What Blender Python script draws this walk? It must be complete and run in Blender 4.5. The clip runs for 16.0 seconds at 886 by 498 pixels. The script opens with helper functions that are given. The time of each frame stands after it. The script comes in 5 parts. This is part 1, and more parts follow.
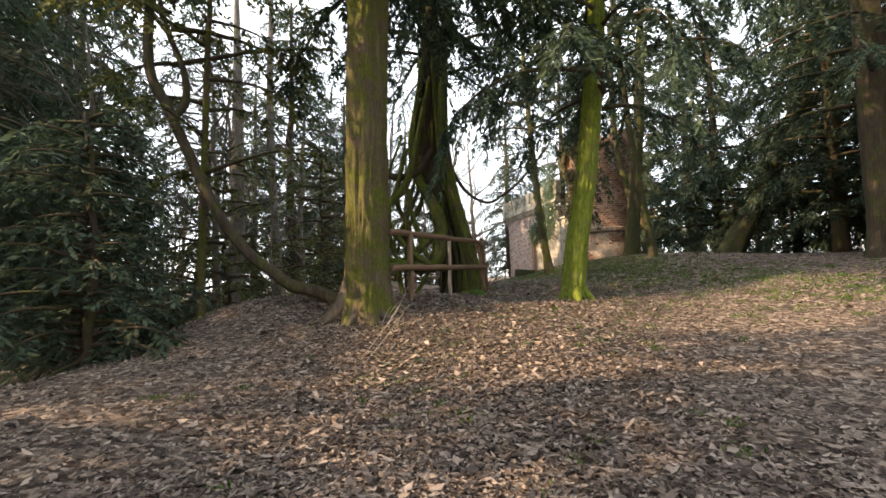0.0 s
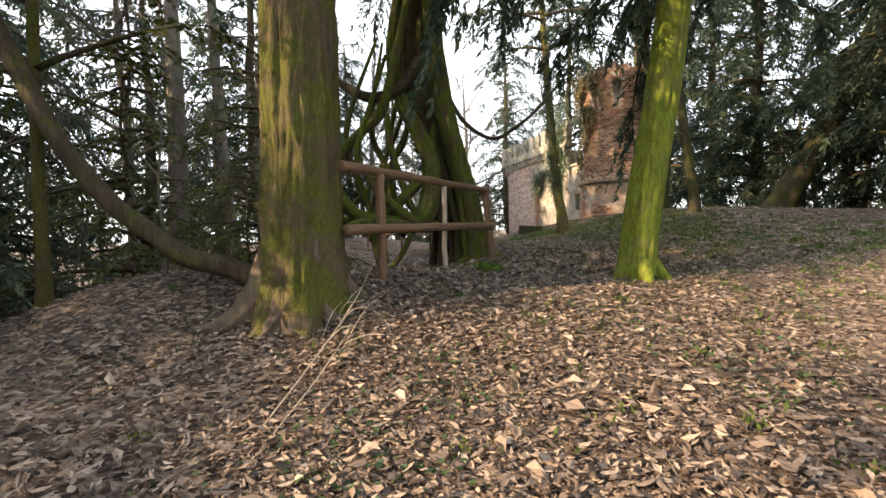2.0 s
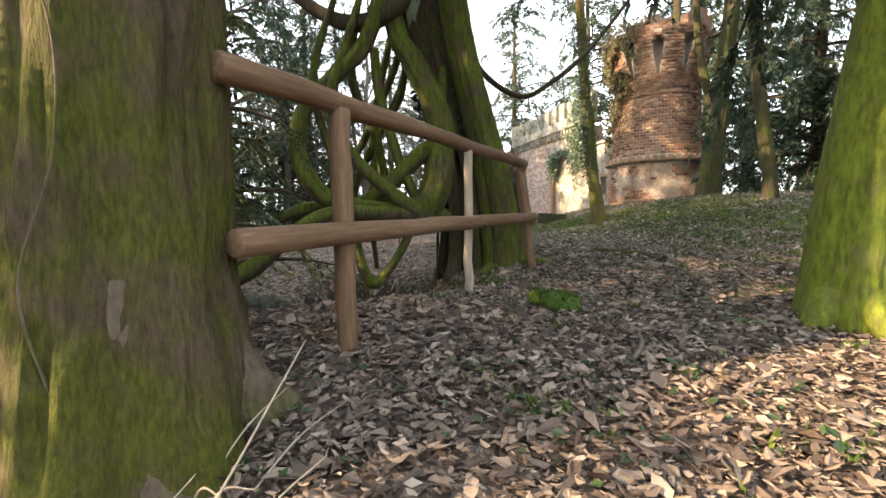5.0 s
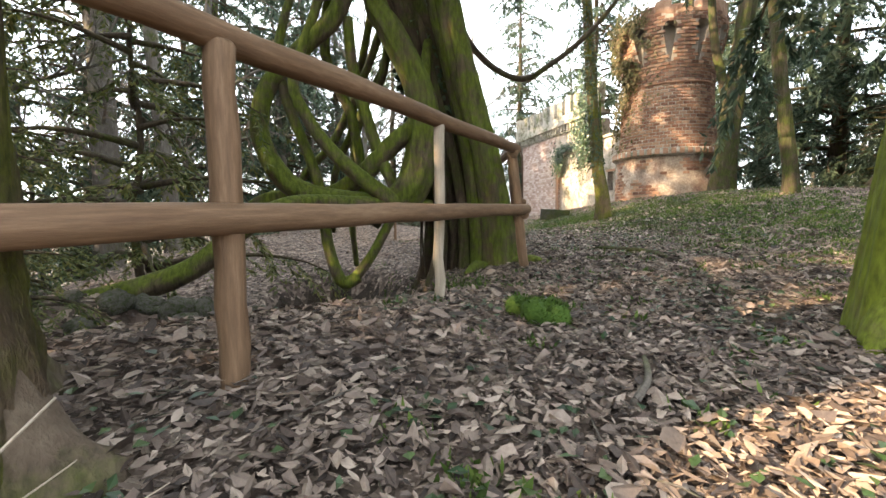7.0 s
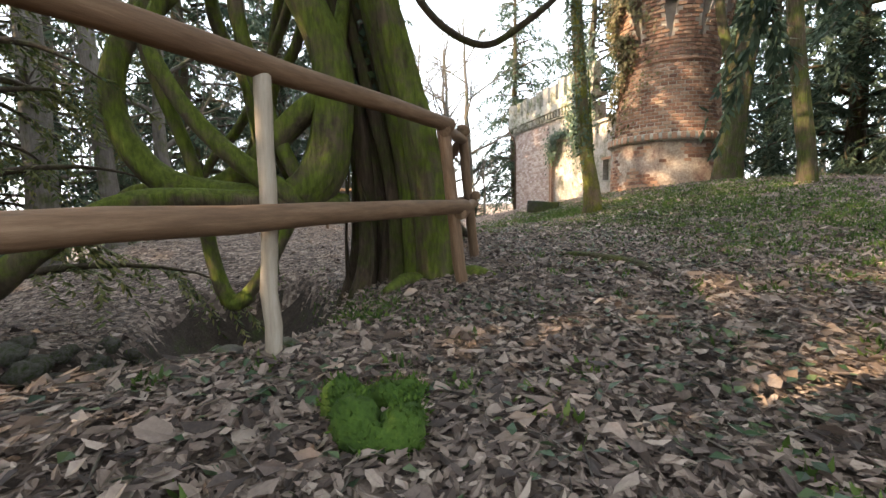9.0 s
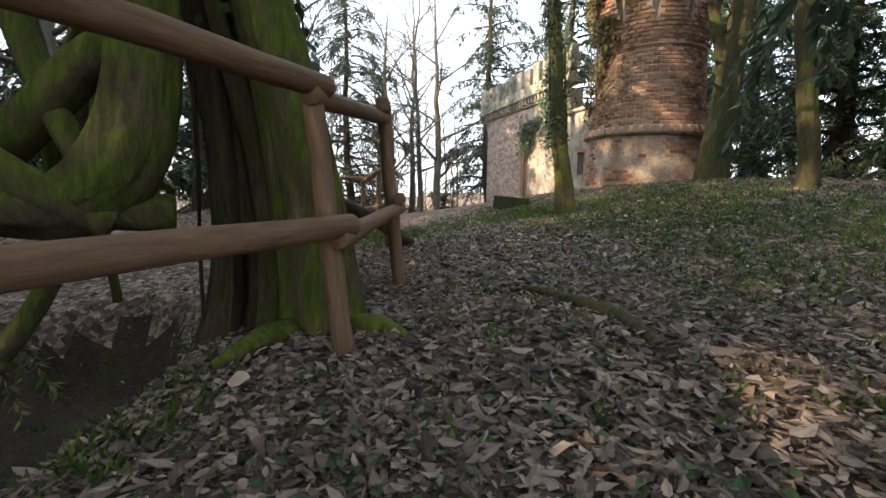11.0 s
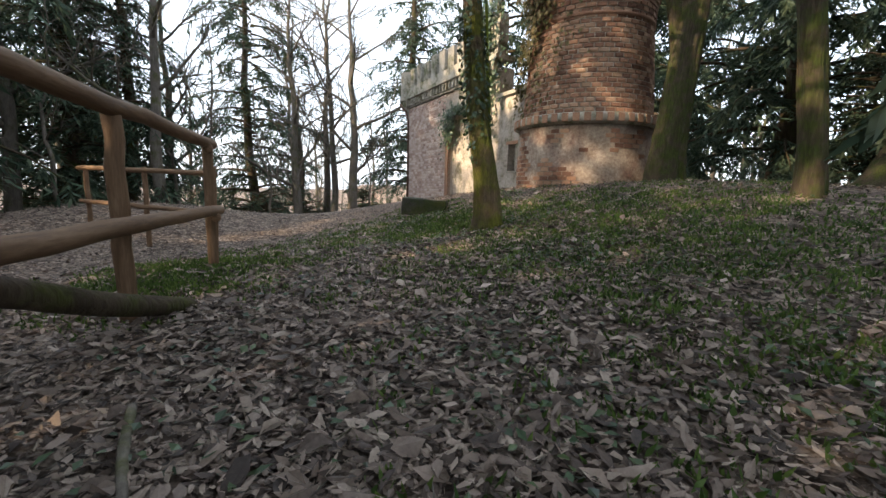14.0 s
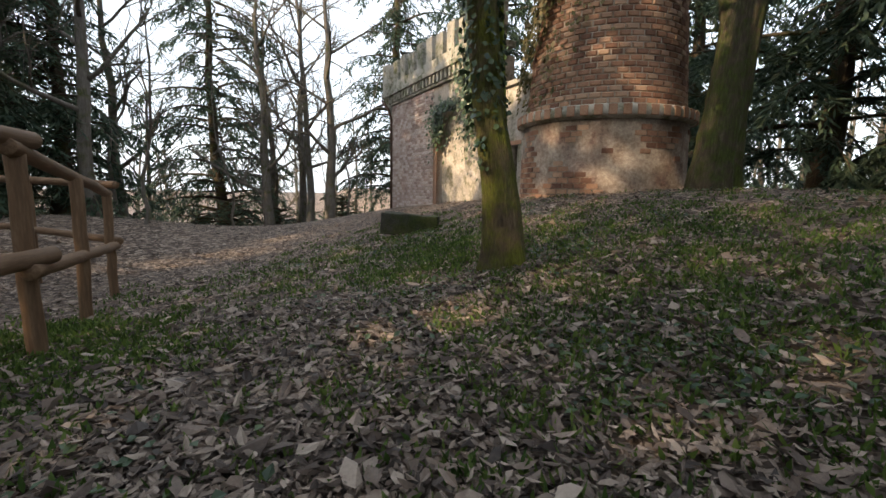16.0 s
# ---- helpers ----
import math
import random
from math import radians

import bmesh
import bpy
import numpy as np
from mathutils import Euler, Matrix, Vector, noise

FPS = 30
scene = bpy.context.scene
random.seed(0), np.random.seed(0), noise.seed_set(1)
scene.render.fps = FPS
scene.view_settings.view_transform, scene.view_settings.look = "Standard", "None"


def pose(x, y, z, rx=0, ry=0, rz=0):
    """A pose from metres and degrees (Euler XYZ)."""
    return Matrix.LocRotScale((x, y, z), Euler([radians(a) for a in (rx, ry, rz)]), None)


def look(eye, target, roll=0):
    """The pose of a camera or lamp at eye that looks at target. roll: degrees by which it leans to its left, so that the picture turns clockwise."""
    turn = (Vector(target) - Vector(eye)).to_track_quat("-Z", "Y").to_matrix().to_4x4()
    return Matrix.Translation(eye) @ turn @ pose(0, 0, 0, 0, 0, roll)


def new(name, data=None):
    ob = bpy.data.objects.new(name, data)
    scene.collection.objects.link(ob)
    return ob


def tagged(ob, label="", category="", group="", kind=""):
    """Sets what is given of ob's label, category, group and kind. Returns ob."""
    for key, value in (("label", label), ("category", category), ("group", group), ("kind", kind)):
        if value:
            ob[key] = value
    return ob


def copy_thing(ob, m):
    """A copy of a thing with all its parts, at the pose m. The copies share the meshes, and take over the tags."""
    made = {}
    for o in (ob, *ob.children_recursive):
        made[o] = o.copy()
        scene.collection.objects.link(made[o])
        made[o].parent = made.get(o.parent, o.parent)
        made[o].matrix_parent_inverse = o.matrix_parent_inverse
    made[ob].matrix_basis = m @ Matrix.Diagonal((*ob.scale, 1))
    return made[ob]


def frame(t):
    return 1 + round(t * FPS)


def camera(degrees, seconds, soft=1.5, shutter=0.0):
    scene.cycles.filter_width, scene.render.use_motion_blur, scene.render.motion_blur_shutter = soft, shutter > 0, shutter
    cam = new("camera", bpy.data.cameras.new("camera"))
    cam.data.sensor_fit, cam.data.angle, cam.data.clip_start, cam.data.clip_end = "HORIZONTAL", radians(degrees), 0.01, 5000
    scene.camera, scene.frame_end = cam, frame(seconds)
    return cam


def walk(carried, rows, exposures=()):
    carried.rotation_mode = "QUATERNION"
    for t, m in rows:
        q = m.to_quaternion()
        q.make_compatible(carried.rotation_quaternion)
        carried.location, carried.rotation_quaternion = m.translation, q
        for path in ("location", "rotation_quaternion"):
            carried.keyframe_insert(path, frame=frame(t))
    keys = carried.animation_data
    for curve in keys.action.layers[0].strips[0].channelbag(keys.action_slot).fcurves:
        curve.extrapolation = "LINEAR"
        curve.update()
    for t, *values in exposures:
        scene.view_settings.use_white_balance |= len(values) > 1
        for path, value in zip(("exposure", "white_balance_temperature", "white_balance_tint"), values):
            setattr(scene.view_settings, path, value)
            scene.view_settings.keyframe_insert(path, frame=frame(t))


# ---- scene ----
cam = camera(90.85, 16.0)
PATH = [   # seconds, place in metres, turn in degrees
    (0, -0.029, 0.0, 1.523, 94.1, 1.62, 0.07),
    (0.5, 0.009, 0.946, 1.559, 90.03, 1.43, -0.26),
    (1, 0.03, 1.807, 1.637, 88.96, 1.43, -0.48),
    (1.5, -0.015, 2.79, 1.737, 88.18, 1.31, -0.99),
    (2, -0.045, 3.594, 1.736, 87.89, 1.31, -1.17),
    (2.5, -0.08, 4.264, 1.791, 87.47, 1.26, -1.29),
    (3, -0.132, 4.791, 1.779, 87.19, 1.32, -1.26),
    (3.5, -0.142, 5.401, 1.83, 86.33, 1.3, -1.4),
    (4, -0.175, 5.948, 1.88, 85.5, 1.47, -1.49),
    (4.2, -0.216, 6.138, 1.883, 85.42, 1.38, -1.67),
    (6.3, -0.069, 7.109, 1.813, 86.98, 0.64, -0.33),
    (6.5, -0.024, 7.181, 1.799, 86.28, 0.81, -0.33),
    (7, 0.139, 7.375, 1.81, 85.57, 0.67, -0.37),
    (7.5, 0.355, 7.608, 1.855, 84.97, 0.45, -0.32),
    (8, 0.555, 7.975, 1.848, 84.59, 0.42, -0.34),
    (8.5, 0.771, 8.325, 1.85, 84.43, 0.46, -0.28),
    (8.7, 0.876, 8.479, 1.859, 84.41, 0.9, 0.08),
    (10.8, 1.444, 10.094, 2.029, 82.88, -0.66, -1.88),
    (11, 1.564, 10.296, 2.053, 82.68, -0.75, -3.12),
    (11.5, 1.861, 10.82, 2.096, 82.37, -0.97, -5.27),
    (12, 2.075, 11.207, 2.13, 82.08, -0.95, -6.58),
    (12.5, 2.243, 11.638, 2.164, 81.95, -0.91, -7.72),
    (13, 2.391, 12.059, 2.179, 81.9, -1.2, -8.87),
    (13.5, 2.566, 12.586, 2.219, 81.84, -1.38, -10.32),
    (14, 2.711, 13.176, 2.261, 81.87, -1.31, -11.33),
    (14.5, 2.844, 13.779, 2.284, 81.82, -1.29, -12.03),
    (15, 2.942, 14.376, 2.32, 81.86, -1.19, -12.51),
    (15.5, 2.99, 14.874, 2.391, 81.98, -1.13, -13.09),
    (16, 3.067, 15.379, 2.419, 82.23, -1.01, -13.15),
]
walk(cam, [(t, pose(x, y, z, rx, ry, rz)) for t, x, y, z, rx, ry, rz in PATH], [(0.0, 1.58, 6450, 9), (2.0, 1.7, 6500, 9), (4.0, 1.95, 6450, 8), (6.5, 2.65, 6400, 7), (7.3, 2.65, 6400, 7), (8.7, 2.45, 6250, 8), (11.0, 1.65, 6050, 8), (13.5, 1.55, 5950, 7), (16.0, 1.2, 6100, 7)])

# ---- world, sun, exposure ----
SUN_AZ, SUN_EL = 200.0, 26.0          # degrees; azimuth counted from +x, the side the sun stands on
world = bpy.data.worlds.new("sky")
scene.world = world
world.use_nodes = True
wn = world.node_tree.nodes
sky = wn.new("ShaderNodeTexSky")
sky.sky_type = 'NISHITA'
sky.sun_disc = False
sky.sun_elevation = radians(SUN_EL)
sky.sun_rotation = radians(90 - SUN_AZ)
sky.air_density, sky.dust_density, sky.ozone_density = 1.0, 3.0, 1.0
wn["Background"].inputs["Strength"].default_value = 0.15
haze = wn.new("ShaderNodeMix")            # thin white haze over the whole sky
haze.data_type = 'RGBA'
haze.inputs["Factor"].default_value = 0.65
haze.inputs["B"].default_value = (6.6, 6.7, 6.8, 1)
world.node_tree.links.new(sky.outputs["Color"], haze.inputs["A"])
world.node_tree.links.new(haze.outputs["Result"], wn["Background"].inputs["Color"])
sun = new("sun", bpy.data.lights.new("sun", 'SUN'))
sun.data.energy, sun.data.angle, sun.data.color = 4.2, radians(0.6), (1.0, 0.71, 0.43)
sun_from = Vector((math.cos(radians(SUN_AZ)) * math.cos(radians(SUN_EL)), math.sin(radians(SUN_AZ)) * math.cos(radians(SUN_EL)), math.sin(radians(SUN_EL))))
sun.matrix_world = look(sun_from * 60, (0, 0, 0))


# ---- materials ----
def material(name, cols, scale=4.0, fine=40.0, rough=0.85, bump=0.4, dist=0.02, stretch=(1, 1, 1), moss=None, vary=0.0, island=False, spec=0.25, translucent=0.0, metal=0.0, moss_up=0.0, moss_scale=2.6):
    """A node material: two or three colours over a coarse and a fine noise, relief, moss in patches, variation from piece to piece."""
    m = bpy.data.materials.new(name)
    m.use_nodes = True
    nt = m.node_tree
    n, l = nt.nodes, nt.links
    bsdf = n["Principled BSDF"]
    tc = n.new("ShaderNodeTexCoord")
    mp = n.new("ShaderNodeMapping")
    mp.inputs["Scale"].default_value = stretch
    l.new(tc.outputs["Object"], mp.inputs["Vector"])
    big, small = n.new("ShaderNodeTexNoise"), n.new("ShaderNodeTexNoise")
    for t, s, d in ((big, scale, 5.0), (small, fine, 6.0)):
        l.new(mp.outputs["Vector"], t.inputs["Vector"])
        t.inputs["Scale"].default_value, t.inputs["Detail"].default_value, t.inputs["Roughness"].default_value = s, d, 0.65
    mix = n.new("ShaderNodeMath")
    mix.operation = 'MULTIPLY_ADD'
    l.new(small.outputs["Fac"], mix.inputs[0])
    mix.inputs[1].default_value = 0.5
    half = n.new("ShaderNodeMath")
    half.operation = 'MULTIPLY'
    half.inputs[1].default_value = 0.5
    l.new(big.outputs["Fac"], half.inputs[0])
    l.new(half.outputs[0], mix.inputs[2])
    fac = mix.outputs[0]
    if vary:
        rnd = n.new("ShaderNodeNewGeometry").outputs["Random Per Island"] if island else n.new("ShaderNodeObjectInfo").outputs["Random"]
        add = n.new("ShaderNodeMath")
        add.operation = 'MULTIPLY_ADD'
        sub = n.new("ShaderNodeMath")
        sub.operation = 'SUBTRACT'
        sub.inputs[1].default_value = 0.5
        l.new(rnd, sub.inputs[0])
        l.new(sub.outputs[0], add.inputs[0])
        add.inputs[1].default_value = vary
        l.new(fac, add.inputs[2])
        fac = add.outputs[0]
    ramp = n.new("ShaderNodeValToRGB")
    els = ramp.color_ramp.elements
    lo, hi = (0.3, 0.7) if not vary else (0.5 - 0.5 * max(vary, 0.4), 0.5 + 0.5 * max(vary, 0.4))
    while len(els) < len(cols):
        els.new(0.5)
    for i, c in enumerate(cols):
        els[i].position = lo + (hi - lo) * i / (len(cols) - 1)
        els[i].color = (*c, 1)
    l.new(fac, ramp.inputs["Fac"])
    out = ramp.outputs["Color"]
    if moss:
        mcol, amount = moss
        patch = n.new("ShaderNodeTexNoise")
        l.new(tc.outputs["Object"], patch.inputs["Vector"])
        patch.inputs["Scale"].default_value, patch.inputs["Detail"].default_value, patch.inputs["Roughness"].default_value = moss_scale, 9.0, 0.68
        pr = n.new("ShaderNodeMapRange")
        pr.inputs["From Min"].default_value, pr.inputs["From Max"].default_value = 0.60 - 0.35 * amount, 0.78 - 0.35 * amount
        src = patch.outputs["Fac"]
        if moss_up:
            geo = n.new("ShaderNodeNewGeometry")
            sep = n.new("ShaderNodeSeparateXYZ")
            l.new(geo.outputs["Normal"], sep.inputs[0])
            up = n.new("ShaderNodeMath")
            up.operation = 'MULTIPLY_ADD'
            l.new(sep.outputs["Z"], up.inputs[0])
            up.inputs[1].default_value = moss_up
            l.new(src, up.inputs[2])
            src = up.outputs[0]
        l.new(src, pr.inputs["Value"])
        mr = n.new("ShaderNodeValToRGB")
        mr.color_ramp.elements[0].color = (*[c * 0.45 for c in mcol], 1)
        mr.color_ramp.elements[1].color = (*mcol, 1)
        mr.color_ramp.elements[0].position, mr.color_ramp.elements[1].position = 0.35, 0.65
        l.new(small.outputs["Fac"], mr.inputs["Fac"])
        mm = n.new("ShaderNodeMix")
        mm.data_type = 'RGBA'
        l.new(pr.outputs["Result"], mm.inputs["Factor"])
        l.new(out, mm.inputs["A"])
        l.new(mr.outputs["Color"], mm.inputs["B"])
        out = mm.outputs["Result"]
    l.new(out, bsdf.inputs["Base Color"])
    rr = n.new("ShaderNodeMapRange")
    rr.inputs["To Min"].default_value, rr.inputs["To Max"].default_value = max(rough - 0.12, 0.05), min(rough + 0.12, 1.0)
    l.new(small.outputs["Fac"], rr.inputs["Value"])
    l.new(rr.outputs["Result"], bsdf.inputs["Roughness"])
    bsdf.inputs["Specular IOR Level"].default_value = spec
    bsdf.inputs["Metallic"].default_value = metal
    if bump:
        bp = n.new("ShaderNodeBump")
        bp.inputs["Strength"].default_value, bp.inputs["Distance"].default_value = bump, dist
        l.new(mix.outputs[0], bp.inputs["Height"])
        l.new(bp.outputs["Normal"], bsdf.inputs["Normal"])
    if translucent:
        tr = n.new("ShaderNodeBsdfTranslucent")
        l.new(out, tr.inputs["Color"])
        ms = n.new("ShaderNodeMixShader")
        ms.inputs["Fac"].default_value = translucent
        l.new(bsdf.outputs[0], ms.inputs[1])
        l.new(tr.outputs[0], ms.inputs[2])
        l.new(ms.outputs[0], n["Material Output"].inputs["Surface"])
    return m


MOSS = (0.125, 0.135, 0.02)
M_soil = material("leafy_soil", [(0.04, 0.027, 0.02), (0.115, 0.082, 0.06), (0.2, 0.15, 0.11), (0.28, 0.215, 0.165)], 2.5, 48, 0.95, 1.0, 0.05, moss=((0.06, 0.085, 0.02), 0.12))


def matted_leaves(m, scale, amount):
    """Matted, trodden leaves over a soil: cells of single leaf colours at two sizes, with relief."""
    n, l = m.node_tree.nodes, m.node_tree.links
    bsdf = n["Principled BSDF"]
    soil = bsdf.inputs["Base Color"].links[0].from_socket
    tc = n.new("ShaderNodeTexCoord")
    warp = n.new("ShaderNodeTexNoise")
    warp.inputs["Scale"].default_value, warp.inputs["Detail"].default_value = 9.0, 3.0
    l.new(tc.outputs["Object"], warp.inputs["Vector"])
    add = n.new("ShaderNodeVectorMath")
    add.operation = 'MULTIPLY_ADD'
    l.new(warp.outputs["Color"], add.inputs[0])
    add.inputs[1].default_value = (0.09, 0.09, 0.09)
    l.new(tc.outputs["Object"], add.inputs[2])
    cell = n.new("ShaderNodeTexVoronoi")
    cell.inputs["Scale"].default_value, cell.inputs["Randomness"].default_value = scale, 1.0
    l.new(add.outputs[0], cell.inputs["Vector"])
    sep = n.new("ShaderNodeSeparateColor")
    l.new(cell.outputs["Color"], sep.inputs[0])
    ramp = n.new("ShaderNodeValToRGB")
    els = ramp.color_ramp.elements
    for q, c in ((0.35, (0.075, 0.056, 0.046)), (0.62, (0.15, 0.114, 0.092)), (0.85, (0.25, 0.195, 0.158))):
        els.new(q).color = (*c, 1)
    els[0].color, els[-1].color = (0.022, 0.016, 0.013, 1), (0.4, 0.33, 0.27, 1)
    l.new(sep.outputs[0], ramp.inputs["Fac"])
    mix = n.new("ShaderNodeMix")
    mix.data_type = 'RGBA'
    mix.inputs["Factor"].default_value = amount
    l.new(soil, mix.inputs["A"])
    l.new(ramp.outputs["Color"], mix.inputs["B"])
    l.new(mix.outputs["Result"], bsdf.inputs["Base Color"])
    tilt = n.new("ShaderNodeBump")
    tilt.inputs["Strength"].default_value, tilt.inputs["Distance"].default_value = 0.9, 0.05
    l.new(sep.outputs[1], tilt.inputs["Height"])
    l.new(bsdf.inputs["Normal"].links[0].from_socket, tilt.inputs["Normal"])
    l.new(tilt.outputs["Normal"], bsdf.inputs["Normal"])


matted_leaves(M_soil, 15.0, 0.85)
# Bare earth toned near-black, painting in the shade of the deep hollow
M_shade_earth = material("shade_dark_earth", [(0.014, 0.01, 0.008), (0.04, 0.03, 0.022), (0.085, 0.066, 0.048)], 5, 40, 0.95, 1.0, 0.06, moss=((0.05, 0.065, 0.015), 0.25))
M_bark_moss = material("mossy_bark", [(0.035, 0.025, 0.016), (0.10, 0.072, 0.045), (0.17, 0.13, 0.085)], 7, 58, 0.92, 1.0, 0.08, (1, 1, 0.26), (MOSS, 0.58))
M_bark_green = material("green_mossy_bark", [(0.06, 0.055, 0.022), (0.12, 0.11, 0.045), (0.19, 0.165, 0.085)], 5, 26, 0.92, 0.9, 0.03, (1, 1, 0.25), ((0.155, 0.19, 0.02), 0.9))
M_bark_vine = material("vine_bark", [(0.022, 0.017, 0.012), (0.075, 0.058, 0.036), (0.13, 0.1, 0.065)], 6, 26, 0.93, 1.0, 0.05, (1, 1, 0.2), ((0.11, 0.14, 0.018), 0.64), moss_up=0.14, moss_scale=4.0)
M_bark_trunk = material("old_trunk_bark", [(0.016, 0.012, 0.009), (0.055, 0.042, 0.028), (0.11, 0.085, 0.055)], 6, 36, 0.95, 1.0, 0.06, (1, 1, 0.14), ((0.055, 0.07, 0.014), 0.55), moss_scale=3.5)
M_bark_dead = material("dead_bark", [(0.018, 0.013, 0.009), (0.058, 0.041, 0.027), (0.13, 0.09, 0.058)], 6, 36, 0.95, 1.0, 0.06, (1, 1, 0.14), ((0.07, 0.085, 0.016), 0.42))
M_bark_dark = material("dark_bark", [(0.018, 0.014, 0.01), (0.06, 0.045, 0.03), (0.10, 0.08, 0.055)], 6, 30, 0.95, 1.0, 0.04, (1, 1, 0.15), ((0.08, 0.09, 0.02), 0.35))
M_bark_grey = material("grey_bark", [(0.05, 0.045, 0.04), (0.12, 0.105, 0.09), (0.19, 0.17, 0.145)], 6, 30, 0.95, 0.8, 0.03, (1, 1, 0.2), ((0.09, 0.10, 0.03), 0.3))
M_wood = material("stained_wood", [(0.08, 0.046, 0.027), (0.155, 0.096, 0.056), (0.26, 0.172, 0.108)], 5, 45, 0.7, 0.7, 0.01, (1, 1, 0.12))
M_wood_grey = material("weathered_wood", [(0.2, 0.16, 0.12), (0.33, 0.28, 0.22), (0.45, 0.40, 0.33)], 5, 45, 0.8, 0.5, 0.006, (1, 1, 0.12))
M_needle = material("evergreen_needles", [(0.026, 0.046, 0.03), (0.055, 0.085, 0.052), (0.095, 0.125, 0.075)], 0.5, 6, 0.6, 0, vary=0.5, island=True, translucent=0.38, spec=0.3)
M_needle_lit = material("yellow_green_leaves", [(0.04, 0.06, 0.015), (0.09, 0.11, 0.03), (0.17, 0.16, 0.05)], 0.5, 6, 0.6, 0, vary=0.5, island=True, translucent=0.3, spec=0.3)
M_ivy = material("ivy_leaves", [(0.012, 0.03, 0.012), (0.03, 0.06, 0.02), (0.06, 0.09, 0.03)], 3, 12, 0.4, 0, vary=0.5, island=True, translucent=0.15, spec=0.5)
M_leaf = material("dry_leaves", [(0.035, 0.026, 0.022), (0.085, 0.063, 0.052), (0.155, 0.118, 0.096), (0.235, 0.182, 0.147), (0.35, 0.285, 0.235)], 6, 60, 0.6, 0.25, 0.004, vary=0.9, island=True, translucent=0.12, spec=0.35)
M_grass = material("grass_blades", [(0.032, 0.062, 0.012), (0.07, 0.115, 0.024), (0.13, 0.18, 0.04)], 1, 8, 0.6, 0, vary=0.6, island=True, translucent=0.35)
M_slab = material("dark_slab", [(0.02, 0.02, 0.017), (0.045, 0.044, 0.036), (0.085, 0.082, 0.066)], 4, 40, 0.9, 0.9, 0.03, moss=((0.04, 0.052, 0.014), 0.55))
M_moss_pile = material("moss_pile", [(0.02, 0.045, 0.006), (0.05, 0.095, 0.012), (0.09, 0.14, 0.022)], 6, 40, 0.9, 0, vary=0.5, island=True, translucent=0.2)
M_mossy = material("green_moss", [(0.016, 0.036, 0.006), (0.045, 0.085, 0.011), (0.085, 0.13, 0.02)], 9, 70, 0.95, 1.0, 0.02)
M_stone = material("mossy_stone", [(0.045, 0.042, 0.036), (0.11, 0.103, 0.088), (0.2, 0.187, 0.16)], 4, 40, 0.9, 0.9, 0.03, moss=((0.06, 0.08, 0.02), 0.45))
M_brick = material("old_brick", [(0.12, 0.065, 0.047), (0.215, 0.118, 0.078), (0.285, 0.168, 0.11), (0.36, 0.245, 0.17)], 3, 45, 0.9, 0.8, 0.012, vary=0.5)
M_brick_joined = material("old_brick_rest", [(0.12, 0.065, 0.047), (0.215, 0.118, 0.078), (0.285, 0.168, 0.11), (0.36, 0.245, 0.17)], 3, 45, 0.9, 0.8, 0.012, vary=0.5, island=True)
M_brick_pale = material("pale_brick", [(0.29, 0.205, 0.175), (0.43, 0.335, 0.295), (0.55, 0.475, 0.43)], 3, 45, 0.9, 0.6, 0.008, vary=0.45)
M_brick_pale_joined = material("pale_brick_rest", [(0.29, 0.205, 0.175), (0.43, 0.335, 0.295), (0.55, 0.475, 0.43)], 3, 45, 0.9, 0.6, 0.008, vary=0.45, island=True)
M_mortar = material("lime_mortar", [(0.24, 0.205, 0.17), (0.36, 0.315, 0.265), (0.46, 0.41, 0.35)], 2, 40, 0.95, 0.6, 0.01)
M_plaster = material("stained_plaster", [(0.16, 0.14, 0.115), (0.34, 0.305, 0.265), (0.54, 0.49, 0.435)], 1.1, 14, 0.92, 0.7, 0.015, moss=((0.12, 0.12, 0.05), 0.3))
M_render = material("flaking_render", [(0.09, 0.06, 0.045), (0.19, 0.145, 0.11), (0.31, 0.255, 0.2), (0.46, 0.40, 0.33)], 2.2, 14, 0.92, 1.0, 0.05, moss=((0.2, 0.12, 0.09), 0.3), moss_scale=1.3)
M_cornice = material("weathered_cornice", [(0.2, 0.19, 0.16), (0.32, 0.3, 0.26), (0.42, 0.4, 0.35)], 3, 30, 0.9, 0.6, 0.01, moss=((0.1, 0.11, 0.04), 0.35))
M_pipe = material("rusty_pipe", [(0.06, 0.035, 0.025), (0.12, 0.075, 0.05)], 3, 30, 0.7, 0.2, 0.003)
# Near-black coat standing in for the unlit space behind the window
M_shade_black = material("shade_black", [(0.012, 0.01, 0.009), (0.025, 0.02, 0.017)], 3, 20, 0.95, 0.3)


# ---- mesh helpers ----
def mesh_of(name, chunks, mat, smooth=True):
    """One mesh from (vertices, faces) chunks."""
    vs, fs, k = [], [], 0
    for v, f in chunks:
        vs.append(np.asarray(v, float).reshape(-1, 3))
        fs += [tuple(int(i) + k for i in q) for q in f]
        k += len(vs[-1])
    me = bpy.data.meshes.new(name)
    me.from_pydata(np.vstack(vs).tolist(), [], fs)
    if smooth:
        me.polygons.foreach_set("use_smooth", [True] * len(me.polygons))
    me.materials.append(mat)
    me.update()
    return me


def part_mesh(name, me, parent, label=""):
    ob = new(name, me)
    ob.parent = parent
    return tagged(ob, label) if label else ob


def part(name, bm, mat, parent=None, label="", smooth=False):
    me = bpy.data.meshes.new(name)
    bm.to_mesh(me)
    bm.free()
    me.materials.append(mat)
    if smooth:
        me.polygons.foreach_set("use_smooth", [True] * len(me.polygons))
    ob = new(name, me)
    if parent:
        ob.parent = parent
    return tagged(ob, label) if label else ob


